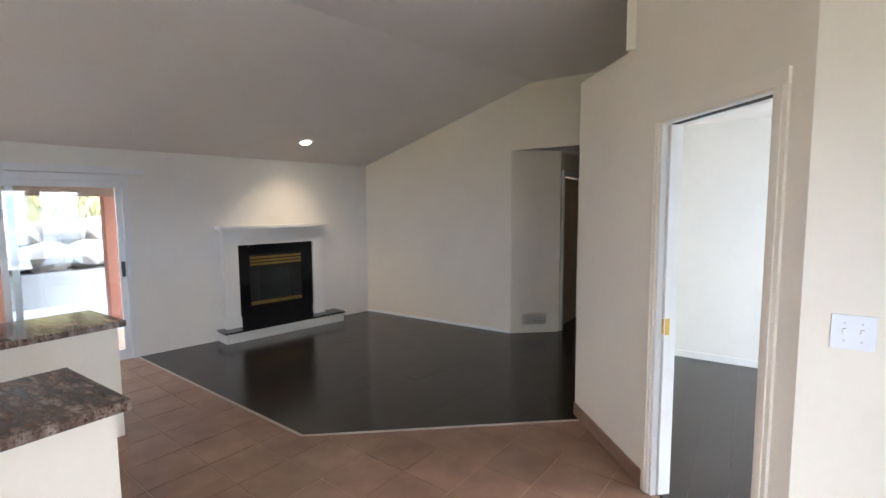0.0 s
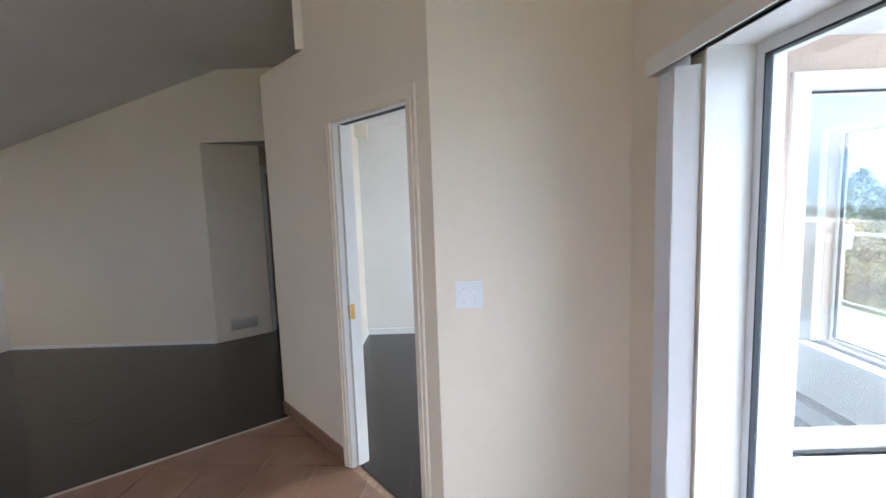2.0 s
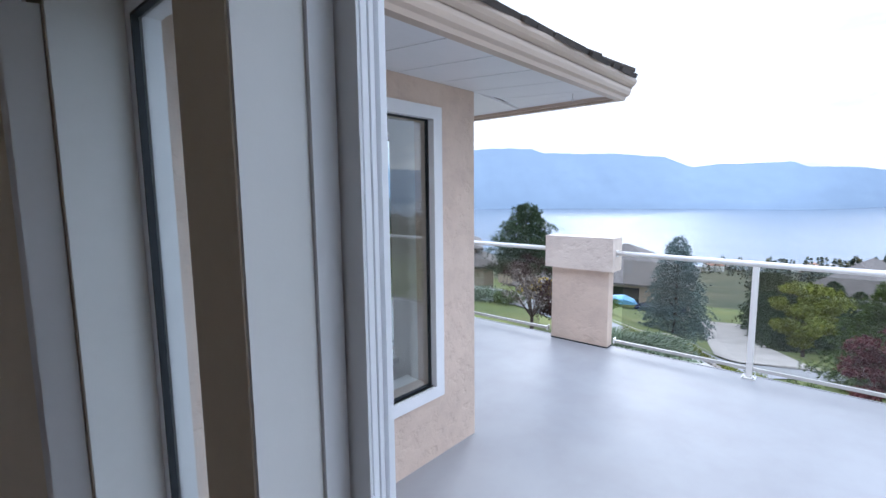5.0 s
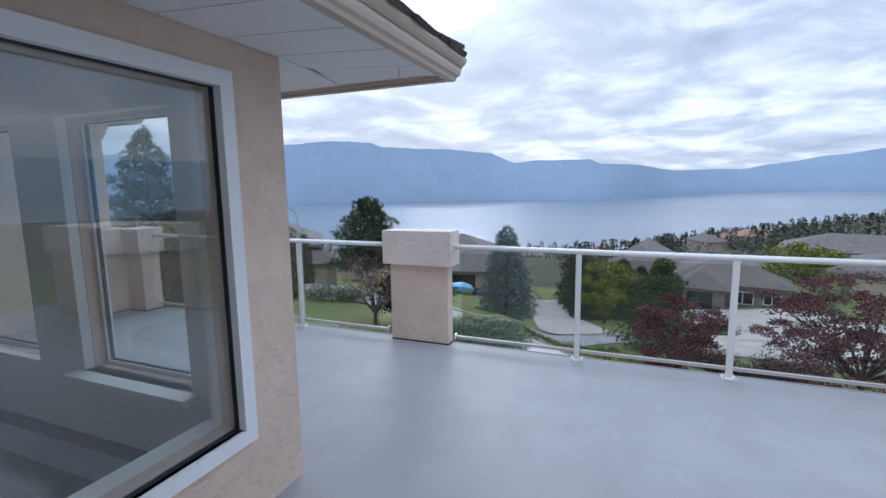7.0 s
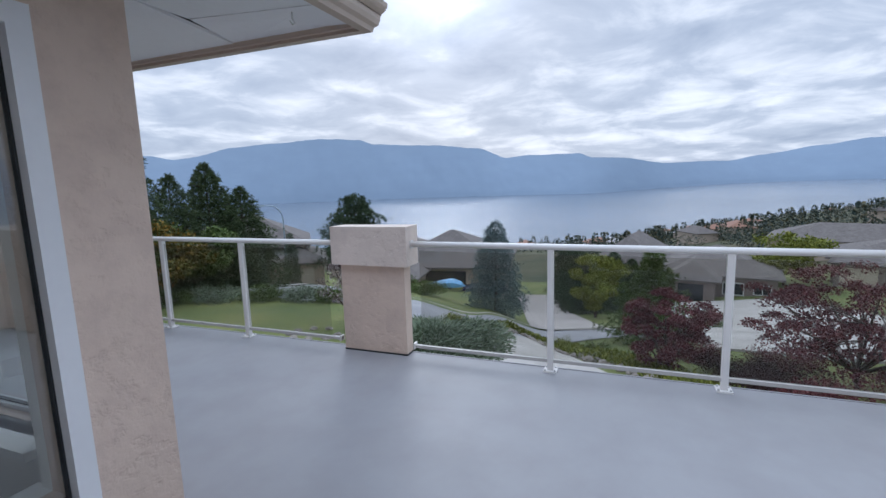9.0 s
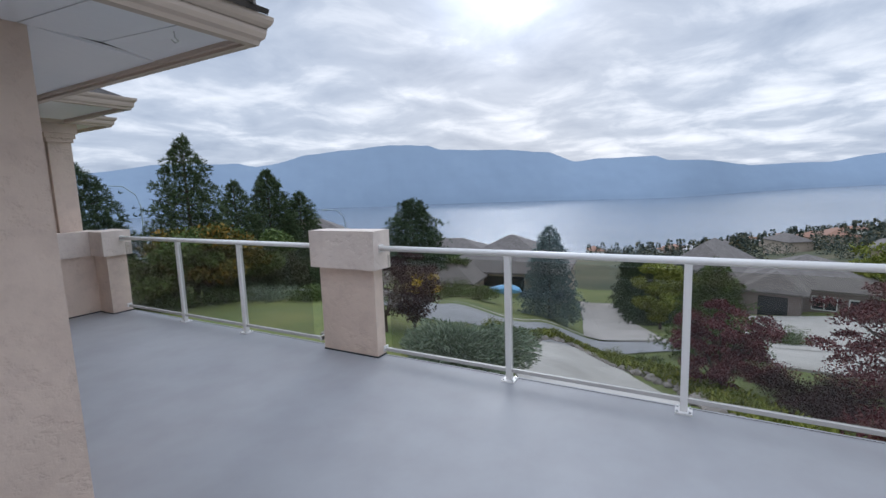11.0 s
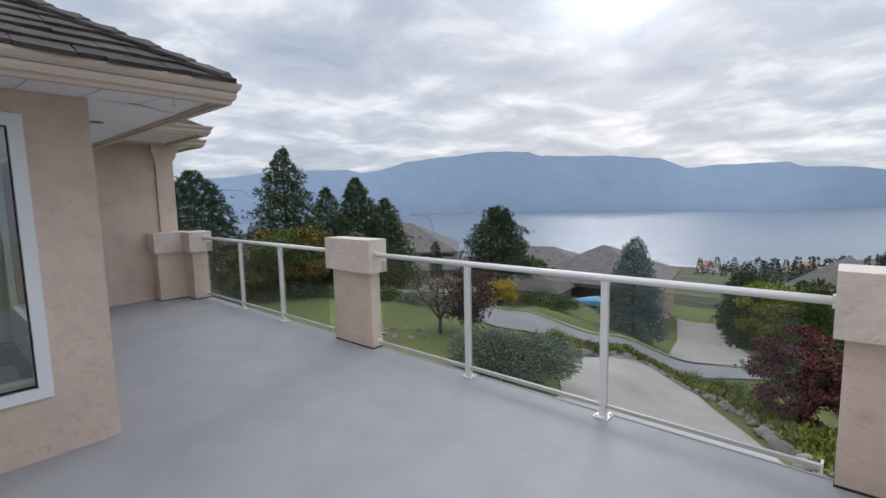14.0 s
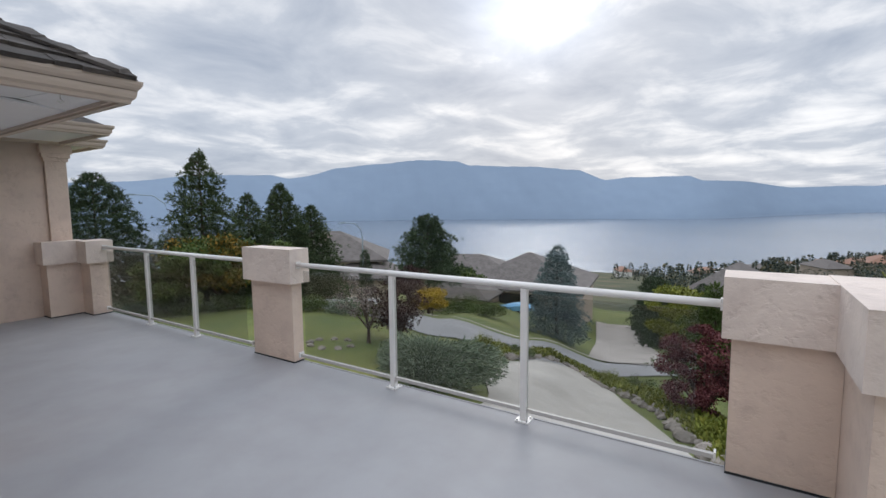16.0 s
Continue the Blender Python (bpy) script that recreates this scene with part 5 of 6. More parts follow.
M["siding_grey"] = painted("taupe_siding", (0.27, 0.22, 0.20), 0.8)
M["dark_glass"] = Nodes("dark_window", (0.03, 0.035, 0.04), 0.08).vary(2, 0.3).mat
M["garage"] = painted("cream_garage_door", (0.60, 0.52, 0.42), 0.6)
M["tarp"] = Nodes("blue_tarp", (0.20, 0.47, 0.76), 0.45).vary(2.0, 0.2).mat
M["car"] = Nodes("navy_car_paint", (0.02, 0.03, 0.09), 0.2).vary(2.0, 0.1).mat
M["rubber"] = Nodes("tyre_rubber", (0.02, 0.02, 0.02), 0.8).vary(9.0, 0.2).mat
M["lamp_metal"] = Nodes("galvanised_pole", (0.35, 0.42, 0.48), 0.5, 0.3).vary(4.0, 0.1).mat


def hip(bm, x0, x1, y0, y1, z, rise, over):
    """A hipped roof over a rectangle, with thick eaves."""
    x0, x1, y0, y1 = x0 - over, x1 + over, y0 - over, y1 + over
    run = min(x1 - x0, y1 - y0) / 2
    if x1 - x0 >= y1 - y0:
        r = [(x0 + run, (y0 + y1) / 2), (x1 - run, (y0 + y1) / 2)]
    else:
        r = [((x0 + x1) / 2, y0 + run), ((x0 + x1) / 2, y1 - run)]
    lo = [bm.verts.new((a, b, z - 0.18)) for a, b in ((x0, y0), (x1, y0), (x1, y1), (x0, y1))]
    e = [bm.verts.new((a, b, z)) for a, b in ((x0, y0), (x1, y0), (x1, y1), (x0, y1))]
    t = [bm.verts.new((a, b, z + rise)) for a, b in r]
    bm.faces.new(lo[::-1])
    for i in range(4):
        bm.faces.new((lo[i], lo[(i + 1) % 4], e[(i + 1) % 4], e[i]))
    if x1 - x0 >= y1 - y0:
        faces = ((e[0], e[1], t[1], t[0]), (e[1], e[2], t[1]), (e[2], e[3], t[0], t[1]), (e[3], e[0], t[0]))
    else:
        faces = ((e[0], e[1], t[0]), (e[1], e[2], t[1], t[0]), (e[2], e[3], t[1]), (e[3], e[0], t[0], t[1]))
    for f in faces:
        bm.faces.new(f)


def house(label, x, y, turn, blocks, wallmat, openings):
    """blocks: (x0, x1, y0, y1, wall height, roof rise). openings on the face at -x: (kind, y, z, width, height, x)."""
    z = min(ground_z(x, y), ground_z(x + 3, y)) - 0.1
    root = thing("house", label, "house", at=(x, y, z), turn=turn)
    for bx0, bx1, by0, by1, h, rise in blocks:
        bm = bmesh.new()
        box(bm, bx0, by0, -3.0, bx1, by1, h)
        part("wall", bm, wallmat, root)
        bm = bmesh.new()
        hip(bm, bx0, bx1, by0, by1, h + 0.1, rise, 0.6)
        part("roof", bm, M["shingle"], root, "weathered brown shingle roof")
    for kind, oy, oz, w, hh, ox in openings:
        bm = bmesh.new()
        if kind == "garage_door":
            for k in range(4):
                box(bm, ox - 0.05, oy, oz + hh * k / 4 + 0.01, ox + 0.03, oy + w, oz + hh * (k + 1) / 4 - 0.01)
            part(kind, bm, M["garage"], root)
        elif kind == "window":
            box(bm, ox - 0.06, oy, oz, ox + 0.02, oy + w, oz + hh)
            win = part(kind, bm, M["trim"], root)
            bm = bmesh.new()
            box(bm, ox - 0.07, oy + 0.1, oz + 0.1, ox - 0.055, oy + w / 2 - 0.04, oz + hh - 0.1)
            part("pane", bm, M["dark_glass"], win)
            bm = bmesh.new()
            box(bm, ox - 0.07, oy + w / 2 + 0.04, oz + 0.1, ox - 0.055, oy + w - 0.1, oz + hh - 0.1)
            part("pane", bm, M["dark_glass"], win)
        elif kind == "porch":
            # no hollow here: a flat dark panel stands in for the porch's shade
            box(bm, ox - 0.05, oy, oz, ox + 0.02, oy + w, oz + hh)
            part("recess", bm, M["dark_glass"], root)
        else:
            box(bm, ox - 0.4, oy, oz, ox + 0.4, oy + w, oz + hh)
            box(bm, ox - 0.5, oy - 0.1, oz + hh, ox + 0.5, oy + w + 0.1, oz + hh + 0.15)
            part("chimney", bm, M["siding"], root)
    return root


house("low brown house with a broad hipped roof and carport", 49.5, 18.0, 8, [(0, 13, -5.5, 8, 2.7, 3.4), (-5, 3, 3, 10, 2.4, 2.0)], M["siding"],
      [("porch", -1.5, 0, 4.5, 2.3, 0.0), ("window", -4.6, 0.9, 1.8, 1.2, 0.0), ("window", 4.5, 0.9, 2.0, 1.2, -5.0)])
house("beige garage house beside the street lamp", 35.5, 31.5, 38, [(0, 9, -4, 8, 4.1, 2.6), (-2.0, 5, -5.5, 1.0, 2.6, 1.8)], M["siding"],
      [("garage_door", -4.6, 0, 4.4, 2.1, -2.0), ("window", 3.0, 1.0, 1.6, 1.1, 0.0), ("chimney", 1.5, 4.2, 0.8, 2.2, 3.0)])
house("brown brick bungalow with a sheltered white door", 59.5, -8, -12, [(0, 12, -6.5, 5, 2.9, 2.5), (-3.0, 6, -1.0, 3.4, 2.8, 1.7), (1.0, 15, 5.01, 13, 3.0, 3.3)], M["siding_grey"],
      [("porch", 0.0, 0, 2.4, 2.4, -3.0), ("window", -3.6, 0.9, 2.0, 1.4, 0.0), ("window", -6.0, 1.1, 1.6, 1.1, 0.0), ("window", 7.0, 0.9, 2.0, 1.3, 1.0)])
house("long low house with a rust-brown roof down the slope", 92, -35, -20, [(0, 13, -14, 13, 2.8, 2.4)], M["siding"], [("window", -8.0, 0.9, 2.4, 1.2, 0.0), ("window", 3.0, 0.9, 2.4, 1.2, 0.0)])
house("grey-roofed bungalow beyond the forecourt", 64, -27, -24, [(0, 11, -9, 6, 2.6, 2.0), (-3, 4, 1.5, 5.5, 2.5, 1.4)], M["siding_grey"], [("window", -6.0, 0.9, 2.2, 1.2, 0.0), ("garage_door", 2.0, 0, 3.0, 2.1, -3.0)])
house("house with a long brown roof behind the pine", 62, 33, 20, [(0, 12, -8, 8, 2.6, 2.8)], M["siding"], [("window", -4.0, 0.9, 2.0, 1.2, 0.0)])

# boat under a blue tarp, and the dark car next to it
boat = thing("covered_boat", "boat on a trailer under a bright blue tarp", "boat", at=(45.5, 17.2, ground_z(45.5, 17.2)), turn=105)
bm = bmesh.new()
prof = [(-2.3, 0.1, 0.5), (-1.9, 0.8, 1.2), (-0.8, 1.0, 1.75), (0.4, 1.0, 1.55), (1.6, 0.75, 1.15), (2.3, 0.15, 0.95)]
rows = []
for px, w, zt in prof:
    rows.append([bm.verts.new(p) for p in ((px, -w, 0.45), (px, -w, zt * 0.72), (px, -w * 0.5, zt * 0.92), (px, 0, zt), (px, w * 0.5, zt * 0.92), (px, w, zt * 0.72), (px, w, 0.45))])
for a, b in zip(rows, rows[1:]):
    for k in range(6):
        bm.faces.new((a[k], a[k + 1], b[k + 1], b[k]))
bm.faces.new(rows[0])
bm.faces.new(rows[-1][::-1])
part("tarp", bm, M["tarp"], boat, "bright blue tarp")
for sy in (-0.8, 0.8):
    bm = bmesh.new()
    bmesh.ops.create_cone(bm, cap_ends=True, segments=16, radius1=0.32, radius2=0.32, depth=0.2, matrix=pose(-0.4, sy, 0.32, 90))
    part("wheel", bm, M["rubber"], boat)
bm = bmesh.new()
box(bm, -2.2, -0.5, 0.36, 2.9, 0.5, 0.46)
part("trailer", bm, M["steel"], boat)
boat.scale = (0.8, 0.8, 0.62)

car = thing("parked_car", "dark blue parked car beside the boat", "car", at=(47.5, 13.8, ground_z(47.5, 13.8)), turn=105)
bm = bmesh.new()
rows = []
for px, w, z0, zt in ((-2.2, 0.75, 0.45, 0.75), (-2.0, 0.86, 0.3, 0.95), (-1.3, 0.88, 0.3, 1.0), (1.2, 0.88, 0.3, 0.98), (2.0, 0.84, 0.3, 0.85), (2.25, 0.7, 0.45, 0.65)):
    rows.append([bm.verts.new(p) for p in ((px, -w, z0), (px, -w, zt * 0.9), (px, -w * 0.85, zt), (px, w * 0.85, zt), (px, w, zt * 0.9), (px, w, z0))])
for a, b in zip(rows, rows[1:]):
    for k in range(6):
        bm.faces.new((a[k], a[(k + 1) % 6], b[(k + 1) % 6], b[k]))
bm.faces.new(rows[0])
bm.faces.new(rows[-1][::-1])
part("body", bm, M["car"], car)
bm = bmesh.new()
vs = box(bm, -1.5, -0.76, 0.94, 0.9, 0.76, 1.42)
for v in vs:
    if v.co.z > 1.2:
        v.co.x = v.co.x * 0.62 - 0.15
        v.co.y *= 0.82
part("cabin", bm, M["dark_glass"], car, "dark windows")
for sx in (-1.35, 1.35):
    for sy in (-0.82, 0.82):
        bm = bmesh.new()
        bmesh.ops.create_cone(bm, cap_ends=True, segments=16, radius1=0.31, radius2=0.31, depth=0.2, matrix=pose(sx, sy, 0.31, 90))
        part("wheel", bm, M["rubber"], car)


def street_lamp(x, y, height, arm, turn):
    root = thing("street_lamp", "curved-arm galvanised street lamp", "street lamp", "street lamps", at=(x, y, ground_z(x, y)), turn=turn)
    bm = bmesh.new()
    pts = [(0, 0, 0), (0, 0, height * 0.5), (0, 0, height * 0.82), (arm * 0.12, 0, height * 0.92), (arm * 0.45, 0, height * 0.99), (arm, 0, height)]
    tube(bm, pts, 0.06, 8, [0.09, 0.075, 0.06, 0.05, 0.045, 0.04])
    part("pole", bm, M["lamp_metal"], root)
    bm = bmesh.new()
    vs = box(bm, arm, -0.12, height - 0.08, arm + 0.55, 0.12, height + 0.06)
    for v in vs:
        if v.co.x > arm + 0.3:
            v.co.y *= 0.6
    rounded(bm, 0.02)
    part("head", bm, M["lamp_metal"], root)


street_lamp(36.0, 29.0, 7.3, 1.6, 150)
street_lamp(24.0, 40.0, 9.5, 2.4, 150)

# ---------------------------------------------------------------- the town and woods down the slope
rnd = random.Random(99)
woods = Blades()
for _ in range(1050):
    az = rnd.uniform(-55, 12)
    d = 135 * (8.5 ** rnd.random())
    if az > 8 and d < 260:
        continue
    a = radians(az)
    x, y = 3 + d * math.cos(a), -1 + d * math.sin(a)
    z = ground_z(x, y)
    if z < LAKE_Z + 2:
        continue
    tall = rnd.random() < 0.45
    h = rnd.uniform(2.8, 5.2) * (1.7 if tall else 1.0) * (1 + d / 1500)
    wide = h * (rnd.uniform(0.22, 0.34) if tall else rnd.uniform(0.5, 0.8))
    for k in range(150):
        f = rnd.random() ** 1.3
        r = wide * ((1 - f) ** 0.8 if tall else math.sqrt(max(0.0, 1 - (2 * f - 0.9) ** 2))) * math.sqrt(rnd.random())
        b = rnd.uniform(0, 6.283)
        woods.blade(Vector((x + math.cos(b) * r, y + math.sin(b) * r, z + h * f * 0.95)), Vector((math.cos(b), math.sin(b), rnd.uniform(-0.3, 0.9))), h * 0.11, h * 0.09, rnd)
wood_ob = tagged(new("far_woods"), "dark and autumn-tinted trees scattered down the slope", "woods", kind="stuff")
M["woods"] = leaf_material("far_foliage", (0.045, 0.068, 0.062), (0.082, 0.105, 0.085), (0.17, 0.15, 0.08))
woods.link("trees", M["woods"], wood_ob)
M["roof_pale"] = painted("pale_roof", (0.42, 0.40, 0.40), 0.8)
M["roof_rust"] = painted("rust_roof", (0.28, 0.15, 0.10), 0.8)
for i in range(76):
    az, d = rnd.uniform(-50, 12), 210 * (4.5 ** rnd.random())
    if az > 4 and d < 260:
        continue
    a = radians(az)
    x, y = 3 + d * math.cos(a), -1 + d * math.sin(a)
    z = ground_z(x, y)
    if z < LAKE_Z + 3:
        continue
    root = thing("far_house", rnd.choice(("small distant house with a pale roof", "small distant house with a brown roof", "small distant house among trees")), "house", "distant houses", at=(x, y, z), turn=rnd.uniform(0, 90))
    w, dd, h = rnd.uniform(9, 16), rnd.uniform(8, 11), rnd.uniform(2.8, 5)
    bm = bmesh.new()
    box(bm, -w / 2, -dd / 2, -3, w / 2, dd / 2, h)
    part("wall", bm, rnd.choice((M["siding"], M["wall_white"], M["siding_grey"])), root)
    bm = bmesh.new()
    hip(bm, -w / 2, w / 2, -dd / 2, dd / 2, h + 0.1, rnd.uniform(1.5, 2.6), 0.5)
    part("roof", bm, rnd.choice((M["shingle"], M["roof_pale"], M["roof_rust"], M["shingle"])), root)


# ---------------------------------------------------------------- fireplace, in the frame of its wall (u along it, v into the room)
FPM = Matrix.Translation((CORNER.x, CORNER.y, 0)) @ Matrix(((FP_WAY.x, FP_OUT.x, 0, 0), (FP_WAY.y, FP_OUT.y, 0, 0), (0, 0, 1, 0), (0, 0, 0, 1)))


def at_fp(bm):
    for v in bm.verts:
        v.co = FPM @ v.co
    return bm


def fp_part(name, boxes, mat, parent, label="", bevel=0.003):
    bm = bmesh.new()
    for b in boxes:
        box(bm, *b)
    if bevel:
        rounded(bm, bevel)
    return part(name, at_fp(bm), mat, parent, label)


fire = thing("fireplace", "white fireplace with black marble surround and brass louvres", "fireplace")
fp_part("hearth", [(0.60, 0.0, 0.0, 2.225, 0.262, 0.118)], M["trim"], fire, "white hearth step")
fp_part("hearth_slab", [(0.585, 0.0, 0.118, 2.24, 0.275, 0.138)], M["marble"], fire, "black marble hearth slab")
for u0, u1 in ((0.815, 0.955), (1.975, 2.15)):
    fp_part("pilaster", [(u0, 0.0, 0.138, u1, 0.085, 1.24), (u0 - 0.008, 0.0, 0.138, u1 + 0.008, 0.095, 0.27)], M["trim"], fire)
fp_part("frieze", [(0.815, 0.0, 1.16, 2.15, 0.09, 1.335)], M["trim"], fire)
fp_part("mantel", [(0.79, 0.0, 1.335, 2.175, 0.115, 1.365), (0.755, 0.0, 1.365, 2.21, 0.17, 1.40)], M["trim"], fire, "white mantel shelf", 0.006)
fp_part("surround", [(0.955, 0.0, 0.138, 1.12, 0.05, 1.16), (1.83, 0.0, 0.138, 1.975, 0.05, 1.16), (1.12, 0.0, 1.02, 1.83, 0.05, 1.16), (1.12, 0.0, 0.138, 1.83, 0.05, 0.36)], M["marble"], fire, "black marble facing")
insert = fp_part("firebox", [(1.12, 0.0, 0.36, 1.83, 0.045, 0.44), (1.12, 0.0, 0.86, 1.83, 0.045, 1.02), (1.12, 0.0, 0.44, 1.25, 0.045, 0.86), (1.70, 0.0, 0.44, 1.83, 0.045, 0.86)], M["black_metal"], fire, "black metal firebox", 0.0)
fp_part("fire_glass", [(1.25, 0.002, 0.44, 1.70, 0.030, 0.86)], M["dark_glass"], insert, "dark glass window")
for z in (0.89, 0.932, 0.974):
    fp_part("louvre", [(1.13, 0.045, z, 1.82, 0.062, z + 0.026)], M["brass"], insert, "brass louvre")
fp_part("louvre", [(1.13, 0.045, 0.385, 1.82, 0.062, 0.425)], M["brass"], insert, "brass louvre")

# recessed ceiling lamp above the fireplace, lit
lx, ly = -3.82, 4.45
lz = vault(lx, ly)
can = thing("recessed_light", "lit recessed ceiling lamp with a white rim", "lamp", at=(lx, ly, lz - 0.006))
tilt = Vector((-0.315 * FP_OUT.x, -0.315 * FP_OUT.y, 1)).to_track_quat("Z", "Y").to_matrix().to_4x4()
bm = bmesh.new()
bmesh.ops.create_cone(bm, cap_ends=True, segments=24, radius1=0.085, radius2=0.10, depth=0.012, matrix=tilt)
part("rim", bm, M["trim"], can)
bm = bmesh.new()
bmesh.ops.create_cone(bm, cap_ends=True, segments=20, radius1=0.055, radius2=0.06, depth=0.02, matrix=tilt)
M["bulb"] = emitter("warm_bulb", (1.0, 0.86, 0.62), 7.0)
part("bulb", bm, M["bulb"], can)
spot = bpy.data.lights.new("recessed_spot", "SPOT")
spot.energy, spot.color, spot.spot_size, spot.spot_blend, spot.shadow_soft_size = 3.6, (1.0, 0.74, 0.45), radians(110), 0.8, 0.05
spot_ob = new("recessed_spot", spot)
spot_ob.matrix_world = look((lx, ly, lz - 0.03), (lx - 0.25, ly + 0.05, 0))

# ---------------------------------------------------------------- patio slider in the fireplace wall
slider = tagged(new("door_3"), "white sliding patio door seen past the counter", "door", kind="structure")
fp_part("jamb", [(3.06, -0.14, 0.0, 3.115, 0.02, 1.97)], M["vinyl"], slider)
fp_part("jamb", [(4.93, -0.14, 0.0, 4.98, 0.02, 1.97)], M["vinyl"], slider)
fp_part("head", [(3.115, -0.14, 1.90, 4.93, 0.02, 1.97)], M["vinyl"], slider)
fp_part("sill_track", [(3.115, -0.14, -0.011, 4.93, 0.0, 0.03)], M["vinyl"], slider)
for u0, v in ((3.12, -0.05), (3.96, -0.10)):
    leaf = fp_part("panel_frame", [(u0, v, 0.03, u0 + 0.055, v + 0.035, 1.90), (u0 + 0.92, v, 0.03, u0 + 0.97, v + 0.035, 1.90),
                                   (u0 + 0.055, v, 0.03, u0 + 0.92, v + 0.035, 0.11), (u0 + 0.055, v, 1.84, u0 + 0.92, v + 0.035, 1.90)], M["vinyl"], slider)
    pane = fp_part("pane", [(u0 + 0.05, v + 0.014, 0.10, u0 + 0.925, v + 0.020, 1.85)], M["glass"], leaf, "", 0.0)
    pane.visible_shadow = False
fp_part("handle", [(3.135, -0.015, 0.90, 3.165, 0.025, 1.06)], M["black_metal"], slider, "black pull handle")
fp_part("valance", [(2.905, 0.0, 1.975, 5.1, 0.085, 2.045)], M["vinyl"], slider, "white blind valance")

# patio outside it: slab, posts, rafters and the rock wall behind
bm = bmesh.new()
prism(bm, [(-12.5, -6.0), (-5.1, -6.0), (-4.5, 6.5), (-12.5, 6.5)], -1.9, -0.06)
structure("patio", bm, M["asphalt"], "concrete patio behind the house", "patio")
M["redwood"] = painted("red_stained_post", (0.36, 0.14, 0.09), 0.7)
M["rafter"] = painted("brown_stained_rafter", (0.20, 0.13, 0.09), 0.8)
M["hay"] = leaf_material("dry_slope_plants", (0.20, 0.15, 0.05), (0.32, 0.25, 0.10), (0.45, 0.38, 0.20))
porch = thing("patio_cover", "brown stained timber patio cover on red posts", "pergola")
for y in (-1.0, 2.2, 3.5):
    bm = bmesh.new()
    box(bm, -7.15, y - 0.07, -0.06, -7.01, y + 0.07, 1.80)
    part("post", bm, M["redwood"], porch)
bm = bmesh.new()
box(bm, -7.2, -4.0, 1.80, -6.98, 4.5, 1.95)
part("beam", bm, M["rafter"], porch)
for i in range(14):
    y = -3.9 + i * 0.62
    bm = bmesh.new()
    box(bm, -9.0, y, 1.95, -4.75 - 0.19 * (5.834 - y), y + 0.05, 2.08)
    part("rafter", bm, M["rafter"], porch)
bm = bmesh.new()
prism(bm, [(-9.0, -4.0), (-6.75, -4.0), (-5.05, 4.6), (-9.0, 4.6)], 2.082, 2.105)
part("decking", bm, M["rafter"], porch)
bm = bmesh.new()
box(bm, -10.2, -6.0, -0.06, -9.25, 6.5, 0.52)
structure("wall_retaining", bm, M["asphalt"], "grey concrete retaining wall behind the patio", "wall")
M["boulder"] = pavement("grey_boulder", (0.24, 0.22, 0.20))
rk = random.Random(3)
big_rocks = []
for k in range(5):
    bm = bmesh.new()
    bmesh.ops.create_icosphere(bm, subdivisions=2, radius=0.4)
    for v in bm.verts:
        v.co *= 1 + 0.4 * noise.noise(v.co * 2.4 + Vector((k * 5, 2, 0)))
        v.co.z *= 0.75
    big_rocks.append(finish("boulder", bm, M["boulder"]))
for i in range(34):
    row = i % 2
    y = -4.0 + (i // 2) * 0.62 + 0.3 * row
    ob = new("boulder", big_rocks[i % 5])
    ob.matrix_basis = pose(-9.6 - 0.35 * row, y, 0.78 + 0.42 * row, rk.uniform(-12, 12), 0, rk.uniform(0, 360)) @ Matrix.Diagonal((1, 1.05, 0.95, 1))
    tagged(ob, "grey boulder in the retaining wall behind the patio", "boulder", "retaining wall boulders")
bm = bmesh.new()
vs = [bm.verts.new(p) for p in ((-10.3, -7, 1.25), (-10.3, 8, 1.25), (-14, 8, 4.4), (-14, -7, 4.4), (-30, 8, 17), (-30, -7, 17), (-10.3, -7, -1.9), (-10.3, 8, -1.9))]
bm.faces.new((vs[0], vs[1], vs[2], vs[3]))
bm.faces.new((vs[3], vs[2], vs[4], vs[5]))
bm.faces.new((vs[6], vs[7], vs[1], vs[0]))
structure("slope_behind", bm, M["hill"], "dry slope above the rock wall", "slope")
dry = Blades()
for _ in range(2600):
    x, y = -10.4 - 3.5 * rk.random(), rk.uniform(-5, 6)
    dry.blade(Vector((x, y, 1.2 + (-10.3 - x) * 0.85)), Vector((rk.uniform(-0.5, 0.5), rk.uniform(-0.5, 0.5), 1)), rk.uniform(0.2, 0.5), 0.08, rk)
dry_ob = tagged(new("slope_plants"), "dry yellow grasses on the bank", "plants", kind="stuff")
dry.link("foliage", M["hay"], dry_ob)

# ---------------------------------------------------------------- kitchen counters


def granite_top(name, label, x0, x1, y0, y1, z):
    bm = bmesh.new()
    box(bm, x0, y0, z - 0.04, x1, y1, z)
    rounded(bm, 0.012, 3)
    return tagged(new(name, finish(name, bm, M["granite"], False)), label, "countertop")


def cabinet_run(name, label, x0, x1, y0, y1, z):
    root = thing(name, label, "cabinet", at=((x0 + x1) / 2, (y0 + y1) / 2, 0))
    inv = Matrix.Translation((-(x0 + x1) / 2, -(y0 + y1) / 2, 0))
    bm = bmesh.new()
    box(bm, x0, y0, 0.0, x1, y1, z, inv)
    rounded(bm, 0.004)
    part("body", bm, M["wall"], root)
    bm = bmesh.new()
    box(bm, x0 - 0.012, y0 - 0.012, 0.0, x1 + 0.012, y1 + 0.012, 0.10, inv)
    part("tile_base", bm, M["tile"], root, "brown tile base")
    return root


cabinet_run("peninsula", "cream painted half wall of the kitchen peninsula", -3.12, -2.648, -1.2, 1.862, 0.845)
